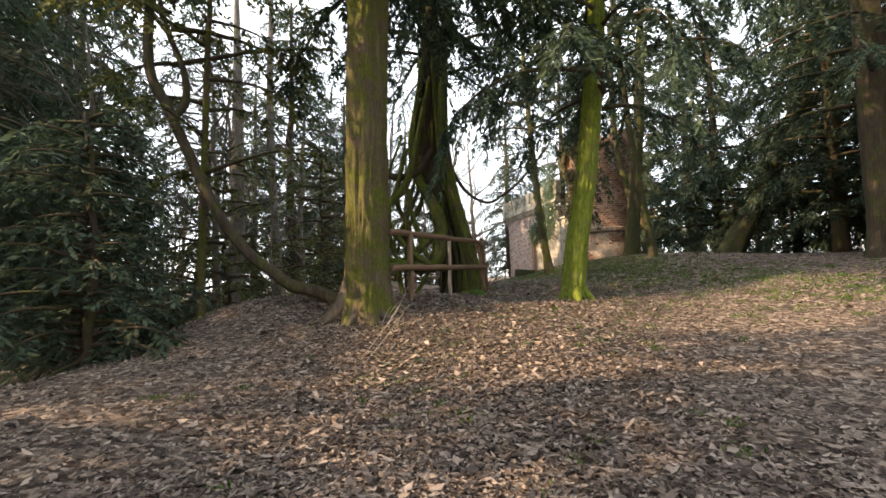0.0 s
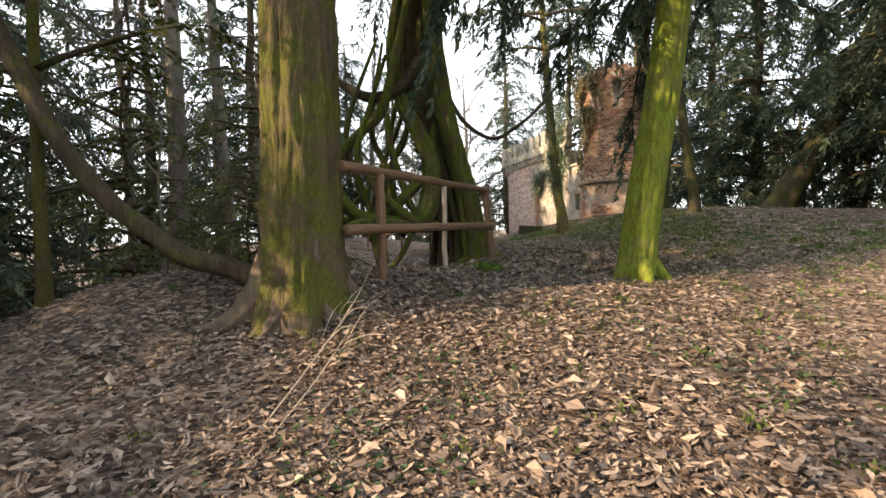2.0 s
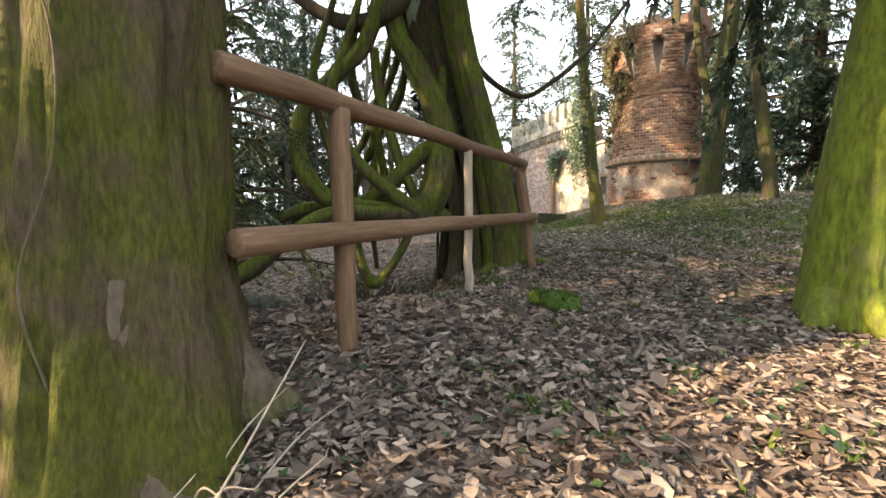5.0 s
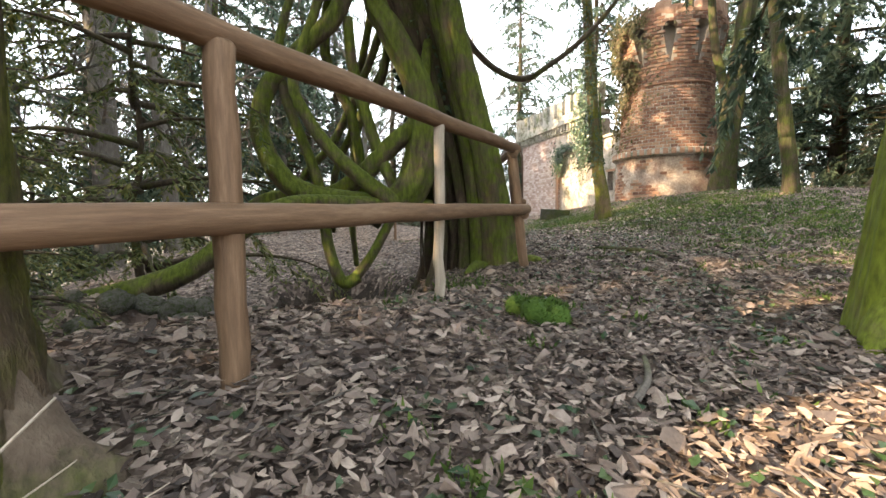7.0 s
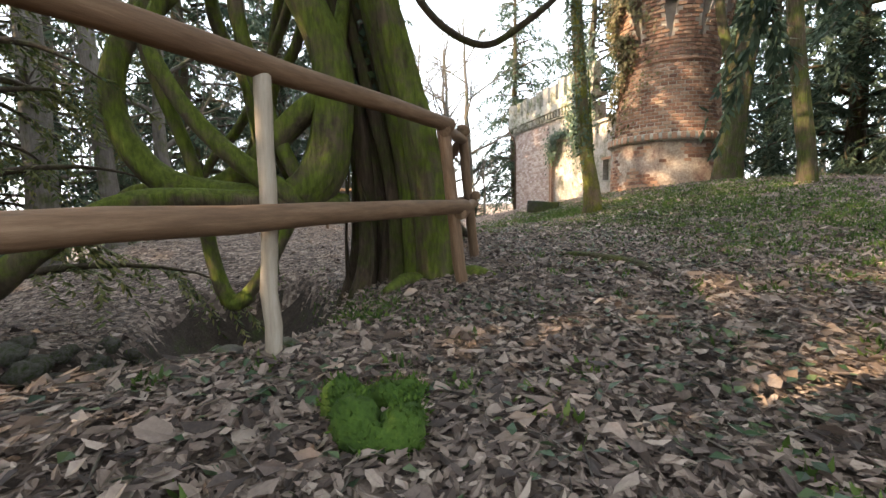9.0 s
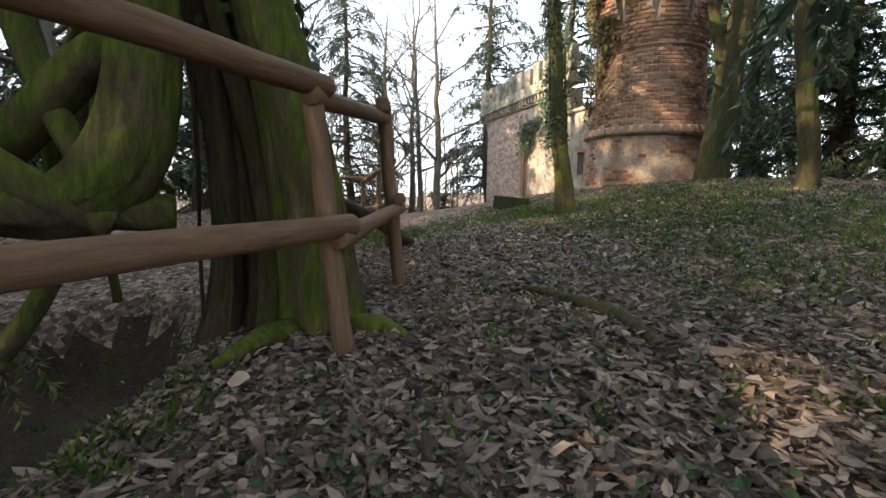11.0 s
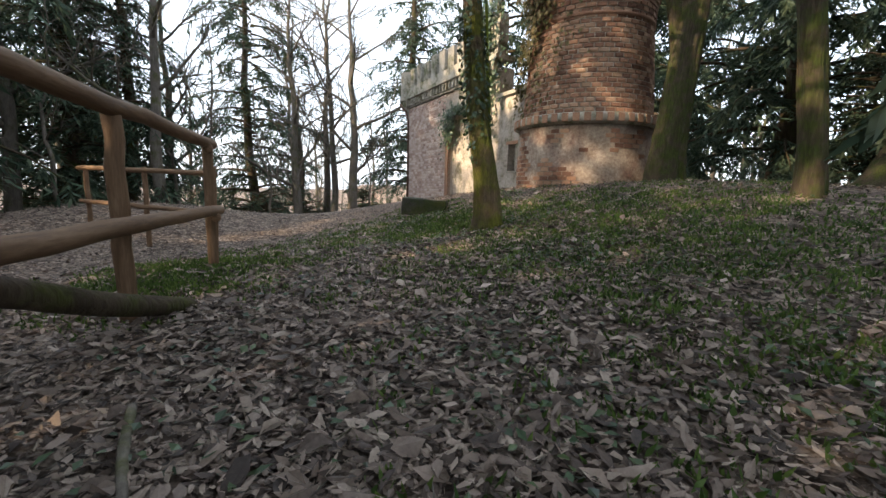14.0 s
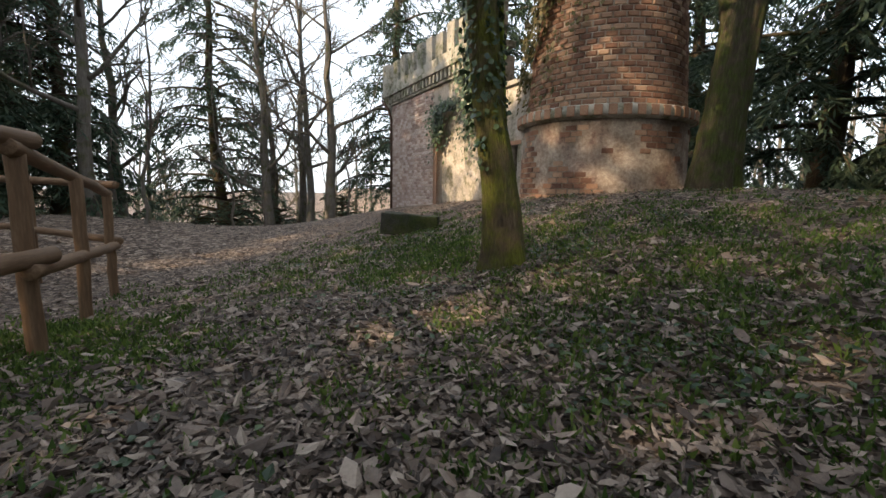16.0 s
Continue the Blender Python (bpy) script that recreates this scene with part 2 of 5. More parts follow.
def thing(name, at, label, category, group="", kind=""):
    ob = new(name)
    ob.empty_display_size = 0.1
    ob.matrix_world = Matrix.Translation(at)
    return tagged(ob, label, category, group, kind)


def smooth_line(pts, n):
    """n points on a smooth curve through pts (with any number of columns)."""
    p = np.asarray(pts, float)
    p = np.vstack([2 * p[0] - p[1], p, 2 * p[-1] - p[-2]])
    out = []
    segs = len(p) - 3
    for u in np.linspace(0, segs - 1e-6, n):
        i = int(u)
        t = u - i
        a, b, c, d = p[i], p[i + 1], p[i + 2], p[i + 3]
        out.append(0.5 * (2 * b + (c - a) * t + (2 * a - 5 * b + 4 * c - d) * t * t + (3 * b - a - 3 * c + d) * t ** 3))
    return np.array(out)


def tube(pts, radii, seg=10, flute=0.0, lobes=5, flare=0.0, seed=0, rough=0.0, bark=0.0):
    """A closed tube along pts; flute: depth of lengthwise ridges; flare: root lobes at the lower end."""
    p, r = np.asarray(pts, float), np.asarray(radii, float)
    n = len(p)
    d = np.gradient(p, axis=0)
    d /= np.linalg.norm(d, axis=1)[:, None] + 1e-9
    ref = np.array((1.0, 0.0, 0.0)) if abs(d[0][0]) < 0.8 else np.array((0.0, 1.0, 0.0))
    vs = []
    ang = np.linspace(0, 2 * np.pi, seg, endpoint=False)
    rs = np.random.RandomState(seed + 7)
    ph = rs.rand(4) * 6.28
    for i in range(n):
        a = ref - d[i] * ref.dot(d[i])
        a /= np.linalg.norm(a)
        ref = a
        b = np.cross(d[i], a)
        u = i / (n - 1)
        w = 1 + flute * (np.sin(lobes * ang + ph[0] + 0.8 * u) * 0.6 + np.sin((2 * lobes + 1) * ang + ph[1] - u) * 0.4)
        if flare:
            k = math.exp(-u * 14)
            w = w + flare * k * (0.55 + 0.45 * np.sin(lobes * ang + ph[2]) + 0.3 * np.sin(2 * ang + ph[3]))
        if bark:
            w = w + bark / r[i] * np.array([1 - 2.2 * abs(noise.noise(Vector((math.cos(q) * 6 * r[i] / 0.4, math.sin(q) * 6 * r[i] / 0.4, p[i][2] * 1.1 + seed)))) - 0.8 * abs(noise.noise(Vector((math.cos(q) * 15, math.sin(q) * 15, p[i][2] * 3 + seed)))) for q in ang])
        if rough:
            w = w + rough * (rs.rand(seg) - 0.5)
        vs.append(p[i] + (r[i] * w)[:, None] * (np.cos(ang)[:, None] * a + np.sin(ang)[:, None] * b))
    v = np.vstack(vs)
    f = [(i * seg + j, i * seg + (j + 1) % seg, (i + 1) * seg + (j + 1) % seg, (i + 1) * seg + j) for i in range(n - 1) for j in range(seg)]
    f.append(tuple(range(seg))[::-1])
    f.append(tuple(range((n - 1) * seg, n * seg)))
    return v, f


def leaves_at(pos, direc, up, length, width, fold=0.0):
    """Leaf quads (diamonds) at pos along direc. All arrays of n rows; returns one chunk."""
    side = np.cross(direc, up)
    side /= np.linalg.norm(side, axis=1)[:, None] + 1e-9
    up2 = np.cross(side, direc)
    L, W = length[:, None], width[:, None]
    v = np.stack([pos, pos + direc * L * 0.45 + side * W * 0.5 + up2 * W * fold, pos + direc * L, pos + direc * L * 0.45 - side * W * 0.5 + up2 * W * fold], 1).reshape(-1, 3)
    n = len(pos)
    f = (np.arange(n)[:, None] * 4 + np.arange(4)[None, :]).tolist()
    return v, f


def box(x0, y0, z0, x1, y1, z1, bevel=0.0):
    bm = bmesh.new()
    bmesh.ops.create_cube(bm, size=1.0, matrix=Matrix.Translation(((x0 + x1) / 2, (y0 + y1) / 2, (z0 + z1) / 2)) @ Matrix.Diagonal((x1 - x0, y1 - y0, z1 - z0, 1)))
    if bevel:
        bmesh.ops.bevel(bm, geom=bm.edges[:], offset=bevel, segments=2, affect='EDGES', profile=0.6)
    return bm


# ---- ground ----
HOLLOW = [(-2.6, 10.25, 0.55, 0.4), (-1.35, 10.8, 0.62, 0.75), (-0.82, 11.85, 0.76, 1.15), (-1.0, 13.0, 0.85, 1.3), (-1.7, 14.4, 0.9, 0.9)]   # x, y, half-width, depth
HILLS = [
    (-5, -2, 5, 1.2), (4, -4, 5, -0.43), (-4.5, 5.5, 2.5, 0.67), (-1.2, 4, 1.8, -0.24), (2.2, 3.5, 1.8, -0.05),
    (6.5, 7, 3, -0.13), (-1.2, 7.2, 1.4, 0.04), (1.2, 6.2, 1.8, 0.32), (-0.8, 9.6, 1.5, 0.65), (2, 9.6, 1.6, 0.24),
    (5, 11, 2.4, 0.18), (9, 13, 3, -0.18), (1.2, 12.8, 1.8, 0.4), (4, 14.5, 2.2, 0.06), (8.5, 18, 3, 0.42),
    (-1, 14.5, 1.5, -0.02), (1.2, 17.2, 2, 0.31), (4.8, 19.5, 2.5, -0.12), (8.5, 24, 4, 0.45), (-6, 19, 3.5, 1.28),
    (-3, 15.5, 2, 0.02), (-1, 25, 3, -0.61), (2, 30, 3.5, -0.43), (-5, 28, 4, 1.78), (5.5, 33, 5, 0.4),
    (-4.5, 10.5, 2, 1.32),
]


def hollow(x, y):
    """Depth of the washed-out hollow under the vine tree."""
    cut = np.zeros(np.shape(x))
    for k in range(len(HOLLOW) - 1):
        (ax, ay, aw, ad), (bx, by, bw, bd) = HOLLOW[k], HOLLOW[k + 1]
        u = np.clip(((x - ax) * (bx - ax) + (y - ay) * (by - ay)) / ((bx - ax) ** 2 + (by - ay) ** 2), 0, 1)
        d2 = (x - ax - u * (bx - ax)) ** 2 + (y - ay - u * (by - ay)) ** 2
        deep = ad + u * (bd - ad)
        cut = np.maximum(cut, deep * np.exp(-(d2 / (aw + u * (bw - aw)) ** 2) ** 2.5))
    return cut


def heights(x, y):
    """The ground's height at arrays x, y."""
    x, y = np.asarray(x, float), np.asarray(y, float)
    z = 0.35 + 2.2 * np.tanh((x - 2) / 16) + 0.9 * np.tanh((y - 8) / 12) * np.exp(-((x - 4) / 14) ** 2)
    for cx, cy, s, h in HILLS:
        z = z + h * np.exp(-((x - cx) ** 2 + (y - cy) ** 2) / (2 * s * s))
    # the hilltop falls away behind the castle, towards the hazy valley
    z = z - 3.2 * (1 + np.tanh((y - 45) / 8)) * (0.5 - 0.5 * np.tanh((x - 9) / 4))
    return z - hollow(x, y)


def ground(x, y):
    return float(heights(x, y))


def ground_sheet():
    k = 260
    u = np.linspace(-1, 1, k)
    g = np.sign(u) * (24 * np.abs(u) + 900 * np.abs(u) ** 7)
    X, Y = np.meshgrid(g + 1.0, g + 14.0)
    Z = heights(X, Y)
    near = np.exp(-((X - 1) ** 2 + (Y - 12) ** 2) / 700)
    bumps = np.array([noise.noise(Vector((a * 1.7, b * 1.7, 0))) + 0.5 * noise.noise(Vector((a * 5, b * 5, 3))) for a, b in zip(X.ravel(), Y.ravel())]).reshape(X.shape)
    Z = Z + 0.025 * bumps * near
    v = np.stack([X, Y, Z], -1).reshape(-1, 3)
    i = np.arange(k * k).reshape(k, k)
    f = np.stack([i[:-1, :-1], i[:-1, 1:], i[1:, 1:], i[1:, :-1]], -1).reshape(-1, 4).tolist()
    me = mesh_of("ground", [(v, f)], M_soil)
    me.materials.append(M_shade_earth)              # bare earth in the hollow, its colour darkened for the deep shade there
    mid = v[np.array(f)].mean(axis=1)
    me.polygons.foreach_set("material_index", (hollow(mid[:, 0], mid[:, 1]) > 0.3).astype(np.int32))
    return tagged(new("ground", me), "brown woodland soil under fallen leaves, sloping uphill", "ground", kind="structure")


ground_sheet()


# ---- trees ----
def trunk_thing(name, foot, line, radii, mat, label, seg=16, n=26, flute=0.06, flare=0.9, seed=0, lobes=6, cat="tree", bark=0.0):
    """A trunk through line (offsets from the foot), as a thing with a trunk part. Returns the thing."""
    x, y = foot
    t = thing(name, (x, y, ground(x, y)), label, cat)
    p = smooth_line([(*q, r) for q, r in zip(line, radii)], n)
    part_mesh("trunk", mesh_of("trunk", [tube(p[:, :3], p[:, 3], seg, flute, lobes, flare, seed, 0.0 if bark else 0.03, bark)], mat), t)
    return t


def branch_set(rs, base, direc, length, radius, depth, chunks, tips, droop=0.0, seg=5, spread=0.7, kids=5):
    """A forking bare branch: tubes into chunks, twig ends into tips."""
    n = 6
    p = [np.array(base, float)]
    d = np.array(direc, float)
    d /= np.linalg.norm(d)
    for i in range(n):
        d = d + rs.normal(0, 0.13, 3) + np.array((0, 0, -droop if depth < 2 else 0.02))
        d /= np.linalg.norm(d)
        p.append(p[-1] + d * length / n)
    p = np.array(p)
    r = np.linspace(radius, radius * 0.35, n + 1)
    chunks.append(tube(p, r, seg if depth > 0 else 3))
    if depth == 0:
        tips.append(p)
        return
    for k in range(kids):
        u = rs.uniform(0.25, 1.0)
        i = min(int(u * n), n - 1)
        q = p[i] + (p[i + 1] - p[i]) * (u * n - i)
        dd = (p[i + 1] - p[i]) / np.linalg.norm(p[i + 1] - p[i])
        e = dd + rs.normal(0, spread, 3)
        branch_set(rs, q, e, length * rs.uniform(0.4, 0.65), max(r[i] * 0.55, 0.004), depth - 1, chunks, tips, droop, 4, spread, kids)


def bare_crown(seed, height, radius, limbs=9, depth=2, low=0.35, kids=5):
    rs = np.random.RandomState(seed)
    chunks, tips = [], []
    for k in range(limbs):
        z = height * (low + (0.95 - low) * k / limbs)
        a = k * 2.4 + rs.rand()
        up = 0.5 + 0.7 * k / limbs
        branch_set(rs, (0, 0, z), (math.cos(a), math.sin(a), up), height * rs.uniform(0.2, 0.36), radius * (1 - 0.75 * z / height) * 0.5, depth, chunks, tips, kids=kids)
    return chunks


def evergreen_crown(seed, height, reach, boughs, low, droop, per=150, leaf=0.1, width=0.03, cone=0.65):
    """Drooping boughs with hanging sprays of narrow leaves. Returns (wood chunks, one leaf chunk)."""
    rs = np.random.RandomState(seed)
    wood, P, D, U = [], [], [], []
    for k in range(boughs):
        u = (k + rs.rand()) / boughs
        z = height * (low + (1 - low) * u)
        a = k * 2.399 + rs.normal(0, 0.3)
        ln = reach * (1 - cone * u) * rs.uniform(0.6, 1.15)
        n = 7
        d = np.array((math.cos(a), math.sin(a), rs.uniform(0.0, 0.45)))
        p = [np.array((0, 0, z))]
        for i in range(n):
            d = d + np.array((rs.normal(0, 0.08), rs.normal(0, 0.08), -droop * (0.4 + i / n)))
            d /= np.linalg.norm(d)
            p.append(p[-1] + d * ln / n)
        p = np.array(p)
        wood.append(tube(p, np.linspace(0.03 + 0.012 * ln, 0.006, n + 1), 4))
        tw = max(int(ln * 7), 6)
        for j in range(tw):
            s = rs.uniform(0.15, 1.0) * n
            i = min(int(s), n - 1)
            q = p[i] + (p[i + 1] - p[i]) * (s - i)
            dd = p[i + 1] - p[i]
            dd /= np.linalg.norm(dd)
            sd = np.cross(dd, (0, 0, 1)) * rs.choice((-1, 1))
            td = dd * rs.uniform(0.3, 0.9) + sd * rs.uniform(0.3, 1.0) + np.array((0, 0, -rs.uniform(0.0, 1.6 * droop + 0.4)))
            td /= np.linalg.norm(td)
            tl = rs.uniform(0.35, 0.95) * (0.35 + 0.22 * ln)
            m = max(int(per * tl / 6), 6)
            w = np.sort(rs.rand(m))[:, None]
            sag = np.array((0, 0, -1.0)) * (w ** 2) * tl * (0.25 + droop)
            P.append(q + td * tl * w + sag)
            lr = np.cross(td, (0, 0, 1.0)) * rs.choice((-1, 1), m)[:, None]
            lv = td * rs.uniform(0.3, 0.8, m)[:, None] + lr * rs.uniform(0.4, 1, m)[:, None] + rs.normal(0, 0.25, (m, 3)) + np.array((0, 0, -0.25))
            D.append(lv / np.linalg.norm(lv, axis=1)[:, None])
            U.append(np.array((0, 0, 1.0)) + rs.normal(0, 0.4, (m, 3)))
    P, D, U = np.vstack(P), np.vstack(D), np.vstack(U)
    m = len(P)
    return wood, leaves_at(P, D, U, rs.uniform(0.6, 1.3, m) * leaf, rs.uniform(0.7, 1.3, m) * width)


def evergreen(name, seed, height, reach, boughs, low, droop, radius, leafmat, barkmat, label, cat="tree", **kw):
    """Prototype evergreen: trunk, boughs, foliage."""
    t = thing(name, (0, 0, 0), label, cat)
    rs = np.random.RandomState(seed)
    z = np.linspace(-0.3, height, 14)
    p = np.stack([np.cumsum(rs.normal(0, 0.05, 14)), np.cumsum(rs.normal(0, 0.05, 14)), z], 1)
    p[:2, :2] = 0
    wood, leaf = evergreen_crown(seed, height, reach, boughs, low, droop, **kw)
    part_mesh("trunk", mesh_of("trunk", [tube(p, np.linspace(radius, radius * 0.2, 14), 10, 0.08, 5, 0.5, seed)], barkmat), t)
    tagged(part_mesh("branching", mesh_of("branching", wood, barkmat), t), kind="stuff")
    part_mesh("foliage", mesh_of("foliage", [leaf], leafmat, False), t)
    return t


def put(ob, x, y, scale=1.0, turn=0.0, sink=0.1):
    """A copy of a thing on the ground."""
    c = copy_thing(ob, pose(x, y, ground(x, y) - sink, 0, 0, turn))
    c.scale = (scale, scale, scale)
    return c


def plant(ob, places):
    """The prototype goes to the first place, copies to the others: (x, y, scale, turn)."""
    for x, y, s, a in places[1:]:
        put(ob, x, y, s, a)
    x, y, s, a = places[0]
    ob.matrix_world = pose(x, y, ground(x, y) - 0.1, 0, 0, a)
    ob.scale = (s, s, s)


def crown_part(t, seed, top, reach, boughs, low, droop, mat, bark, offset=(0, 0), **kw):
    """Boughs and foliage for a tree that already has its trunk."""
    wood, (v, f) = evergreen_crown(seed, top, reach, boughs, low, droop, **kw)
    o = np.array((*offset, 0.0))
    tagged(part_mesh("branching", mesh_of("branching", [(w + o, q) for w, q in wood], bark), t), kind="stuff")
    part_mesh("foliage", mesh_of("foliage", [(v + o, f)], mat, False), t)


def ivy_on(t, seed, m, line, radius, z0, z1, mat, size=0.09, arc=(0, 6.283), spread=0.08):
    """Ivy leaves round an upright line (function of height above the thing's foot)."""
    rs = np.random.RandomState(seed)
    h = z0 + (z1 - z0) * rs.beta(1.2, 1.2, m)
    c = np.array([line(q) for q in h])
    a = rs.uniform(*arc, m)
    clump = np.array([0.6 + 0.8 * noise.noise(Vector((math.cos(x) * 1.5, math.sin(x) * 1.5, z * 1.3 + seed))) for x, z in zip(a, h)])
    keep = clump > 0.45
    h, c, a, clump = h[keep], c[keep], a[keep], clump[keep]
    m = len(h)
    rr = np.array([radius(q) for q in h]) + rs.uniform(0.0, spread, m) * clump
    P = np.stack([c[:, 0] + rr * np.cos(a), c[:, 1] + rr * np.sin(a), h], 1)
    D = np.stack([np.cos(a) * 0.5, np.sin(a) * 0.5, -np.ones(m)], 1) + rs.normal(0, 0.35, (m, 3))
    D /= np.linalg.norm(D, axis=1)[:, None]
    U = np.stack([np.cos(a), np.sin(a), np.zeros(m)], 1) + rs.normal(0, 0.3, (m, 3))
    part_mesh("ivy", mesh_of("ivy", [leaves_at(P, D, U, rs.uniform(0.6, 1.2, m) * size, rs.uniform(0.6, 1.1, m) * size)], mat, False), t, "dark green ivy leaves")


def main_trees():
    # the great mossy tree beside the fence
    t = trunk_thing("mossy_tree", (-1.5, 8.45), [(0, 0, -0.5), (0, 0.0, 0.3), (0.0, 0.02, 1.0), (0.02, 0.05, 3), (0.05, 0.1, 8), (0.1, 0.2, 14)],
                    [0.52, 0.46, 0.41, 0.39, 0.34, 0.2], M_bark_moss, "thick old tree with moss on furrowed brown bark and spreading roots", 120, 190, 0.05, 0.9, 3, 7, bark=0.035)
    p = smooth_line([(0.22, 0.1, -0.3, 0.22), (0.2, 0.08, 1.0, 0.19), (0.19, 0.06, 3.0, 0.2), (0.3, 0.1, 6, 0.18), (0.5, 0.2, 12, 0.1)], 60)
    part_mesh("stem", mesh_of("stem", [tube(p[:, :3], p[:, 3], 60, 0.06, 5, 0.6, 9, 0.0, 0.025)], M_bark_moss), t)
    for k, (a, ln, r) in enumerate(((3.5, 0.85, 0.25), (4.25, 0.5, 0.2), (4.9, 0.48, 0.22), (5.6, 0.45, 0.18), (2.7, 0.8, 0.22), (0.4, 0.5, 0.2), (1.7, 0.7, 0.22))):
        ca, sa = math.cos(a), math.sin(a)
        pts = []
        for u in np.linspace(0, 1, 7):
            d = 0.16 + ln * u
            g = ground(-1.5 + d * ca, 8.45 + d * sa) - t.location.z
            pts.append((d * ca + 0.05 * math.sin(3 * u + k), d * sa, g + 0.75 * (1 - u) ** 2.4 - 0.07 * u, r * (1 - 0.6 * u)))
        q = smooth_line(pts, 30)
        part_mesh("root", mesh_of("root", [tube(q[:, :3], q[:, 3], 30, 0.12, 3, 0, k, 0.0, 0.03)], M_bark_root), t, "brown exposed root")
    rs = np.random.RandomState(66)
    for k in range(4):                     # thin creeper stems on the bark
        a = rs.uniform(3.6, 5.6)
        q = smooth_line([(0.425 * math.cos(a + 0.16 * math.sin(i * 1.9 + k)) * (1.12 - 0.04 * min(i, 3)), 0.425 * math.sin(a + 0.16 * math.sin(i * 1.9 + k)) * (1.12 - 0.04 * min(i, 3)), 0.35 + 0.4 * i, 0.0055 - 0.0005 * i) for i in range(8)], 50)
        part_mesh("creeper", mesh_of("creeper", [tube(q[:, :3], q[:, 3], 5)], M_bark_root), t, "thin brown creeper stem")
    crown_part(t, 201, 15, 4.8, 46, 0.42, 0.13, M_needle, M_bark_dark, per=300, leaf=0.19, width=0.06, cone=0.3)
    # leaning mossy tree
    t = trunk_thing("leaning_mossy_tree", (2.9, 9.88), [(-0.02, 0, -0.3), (0.0, 0, 0.3), (0.12, 0, 1.2), (0.44, 0.02, 3), (0.8, 0.05, 6), (1.3, 0.1, 12)],
                    [0.31, 0.26, 0.245, 0.23, 0.2, 0.12], M_bark_green, "slim leaning tree trunk covered in bright green moss", 80, 150, 0.05, 0.3, 5, 6, bark=0.012)
    for k, (a, ln, r) in enumerate(((3.5, 0.45, 0.13), (4.7, 0.4, 0.12), (5.8, 0.45, 0.12), (1.2, 0.4, 0.12))):
        q = smooth_line([(0.15 * math.cos(a), 0.15 * math.sin(a), 0.25, r), (0.3 * math.cos(a), 0.3 * math.sin(a), 0.07, r * 0.8), (ln * math.cos(a), ln * math.sin(a), -0.06, r * 0.4)], 10)
        part_mesh("root", mesh_of("root", [tube(q[:, :3], q[:, 3], 10, 0.08, 3, 0, k, 0.04)], M_bark_green), t)
    crown_part(t, 202, 14, 4.4, 50, 0.31, 0.22, M_needle, M_bark_dark, (0.9, 0), per=300, leaf=0.17, width=0.055, cone=0.2)
    # ivy tree before the building
    t = trunk_thing("ivy_tree", (4.7, 19.65), [(0.04, 0, -0.3), (0.02, 0, 0.3), (-0.05, 0, 0.9), (-0.17, 0.02, 1.6), (-0.27, 0.05, 2.7), (-0.5, 0.05, 6), (-0.8, 0.1, 12)],
                    [0.23, 0.2, 0.17, 0.15, 0.14, 0.12, 0.06], M_bark_moss, "slim trunk with ivy climbing it and moss at its foot", 48, 110, 0.06, 0.6, 8, 5, bark=0.012)
    ivy_on(t, 61, 2300, lambda h: (-0.05 - 0.09 * h, 0.04), lambda h: 0.15, 1.0, 6.5, M_ivy, 0.07, spread=0.09)
    q = smooth_line([(0.28, 0.2, -0.2, 0.04), (0.12, 0.2, 0.9, 0.035), (0.02, 0.15, 1.8, 0.03), (-0.1, 0.1, 3.5, 0.02)], 20)
    part_mesh("climbing_stem", mesh_of("climbing_stem", [tube(q[:, :3], q[:, 3], 8)], M_bark_green), t)
    crown_part(t, 203, 15, 3.5, 34, 0.43, 0.14, M_needle, M_bark_dark, (-0.6, 0), per=280, leaf=0.17, width=0.055, cone=0.3)
    # trees beside the tower
    t = trunk_thing("forked_tree", (9.45, 21.85), [(0, 0, -0.3), (0.03, 0, 0.5), (0.15, 0, 1.8), (0.45, 0.05, 4.2), (0.9, 0.1, 8), (1.3, 0.2, 13)],
                    [0.42, 0.36, 0.3, 0.27, 0.22, 0.12], M_bark_trunk, "mossy tree leaning away from the tower with a second stem", 48, 90, 0.07, 0.5, 12, 6, bark=0.03)
    q = smooth_line([(0.2, 0.1, 2.4, 0.15), (0.0, 0.15, 3.6, 0.15), (-0.3, 0.2, 5.0, 0.13), (-0.5, 0.2, 7.5, 0.1), (-0.6, 0.2, 11, 0.06)], 30)
    part_mesh("stem", mesh_of("stem", [tube(q[:, :3], q[:, 3], 14, 0.06, 4)], M_bark_trunk), t)
    trunk_thing("tall_tree", (11.2, 26.6), [(0, 0, -0.3), (0, 0, 1), (-0.1, 0, 4), (-0.35, 0, 8), (-0.3, 0, 15)], [0.3, 0.24, 0.22, 0.18, 0.1], M_bark_dark, "dark straight trunk behind the tower", 16, 34, 0.06, 0.6, 13)
    t = trunk_thing("straight_tree", (8.62, 17.95), [(0, 0, -0.3), (-0.04, 0, 0.6), (-0.36, 0.06, 3), (-0.75, 0.1, 7), (-1.2, 0.1, 14)], [0.2, 0.155, 0.14, 0.12, 0.08], M_bark_trunk, "straight dark grey trunk on the hilltop", 40, 80, 0.06, 0.7, 14, bark=0.015)
    crown_part(t, 208, 14, 3.4, 26, 0.5, 0.15, M_needle, M_bark_dark, (-0.8, 0), per=240, leaf=0.17, width=0.05, cone=0.3)
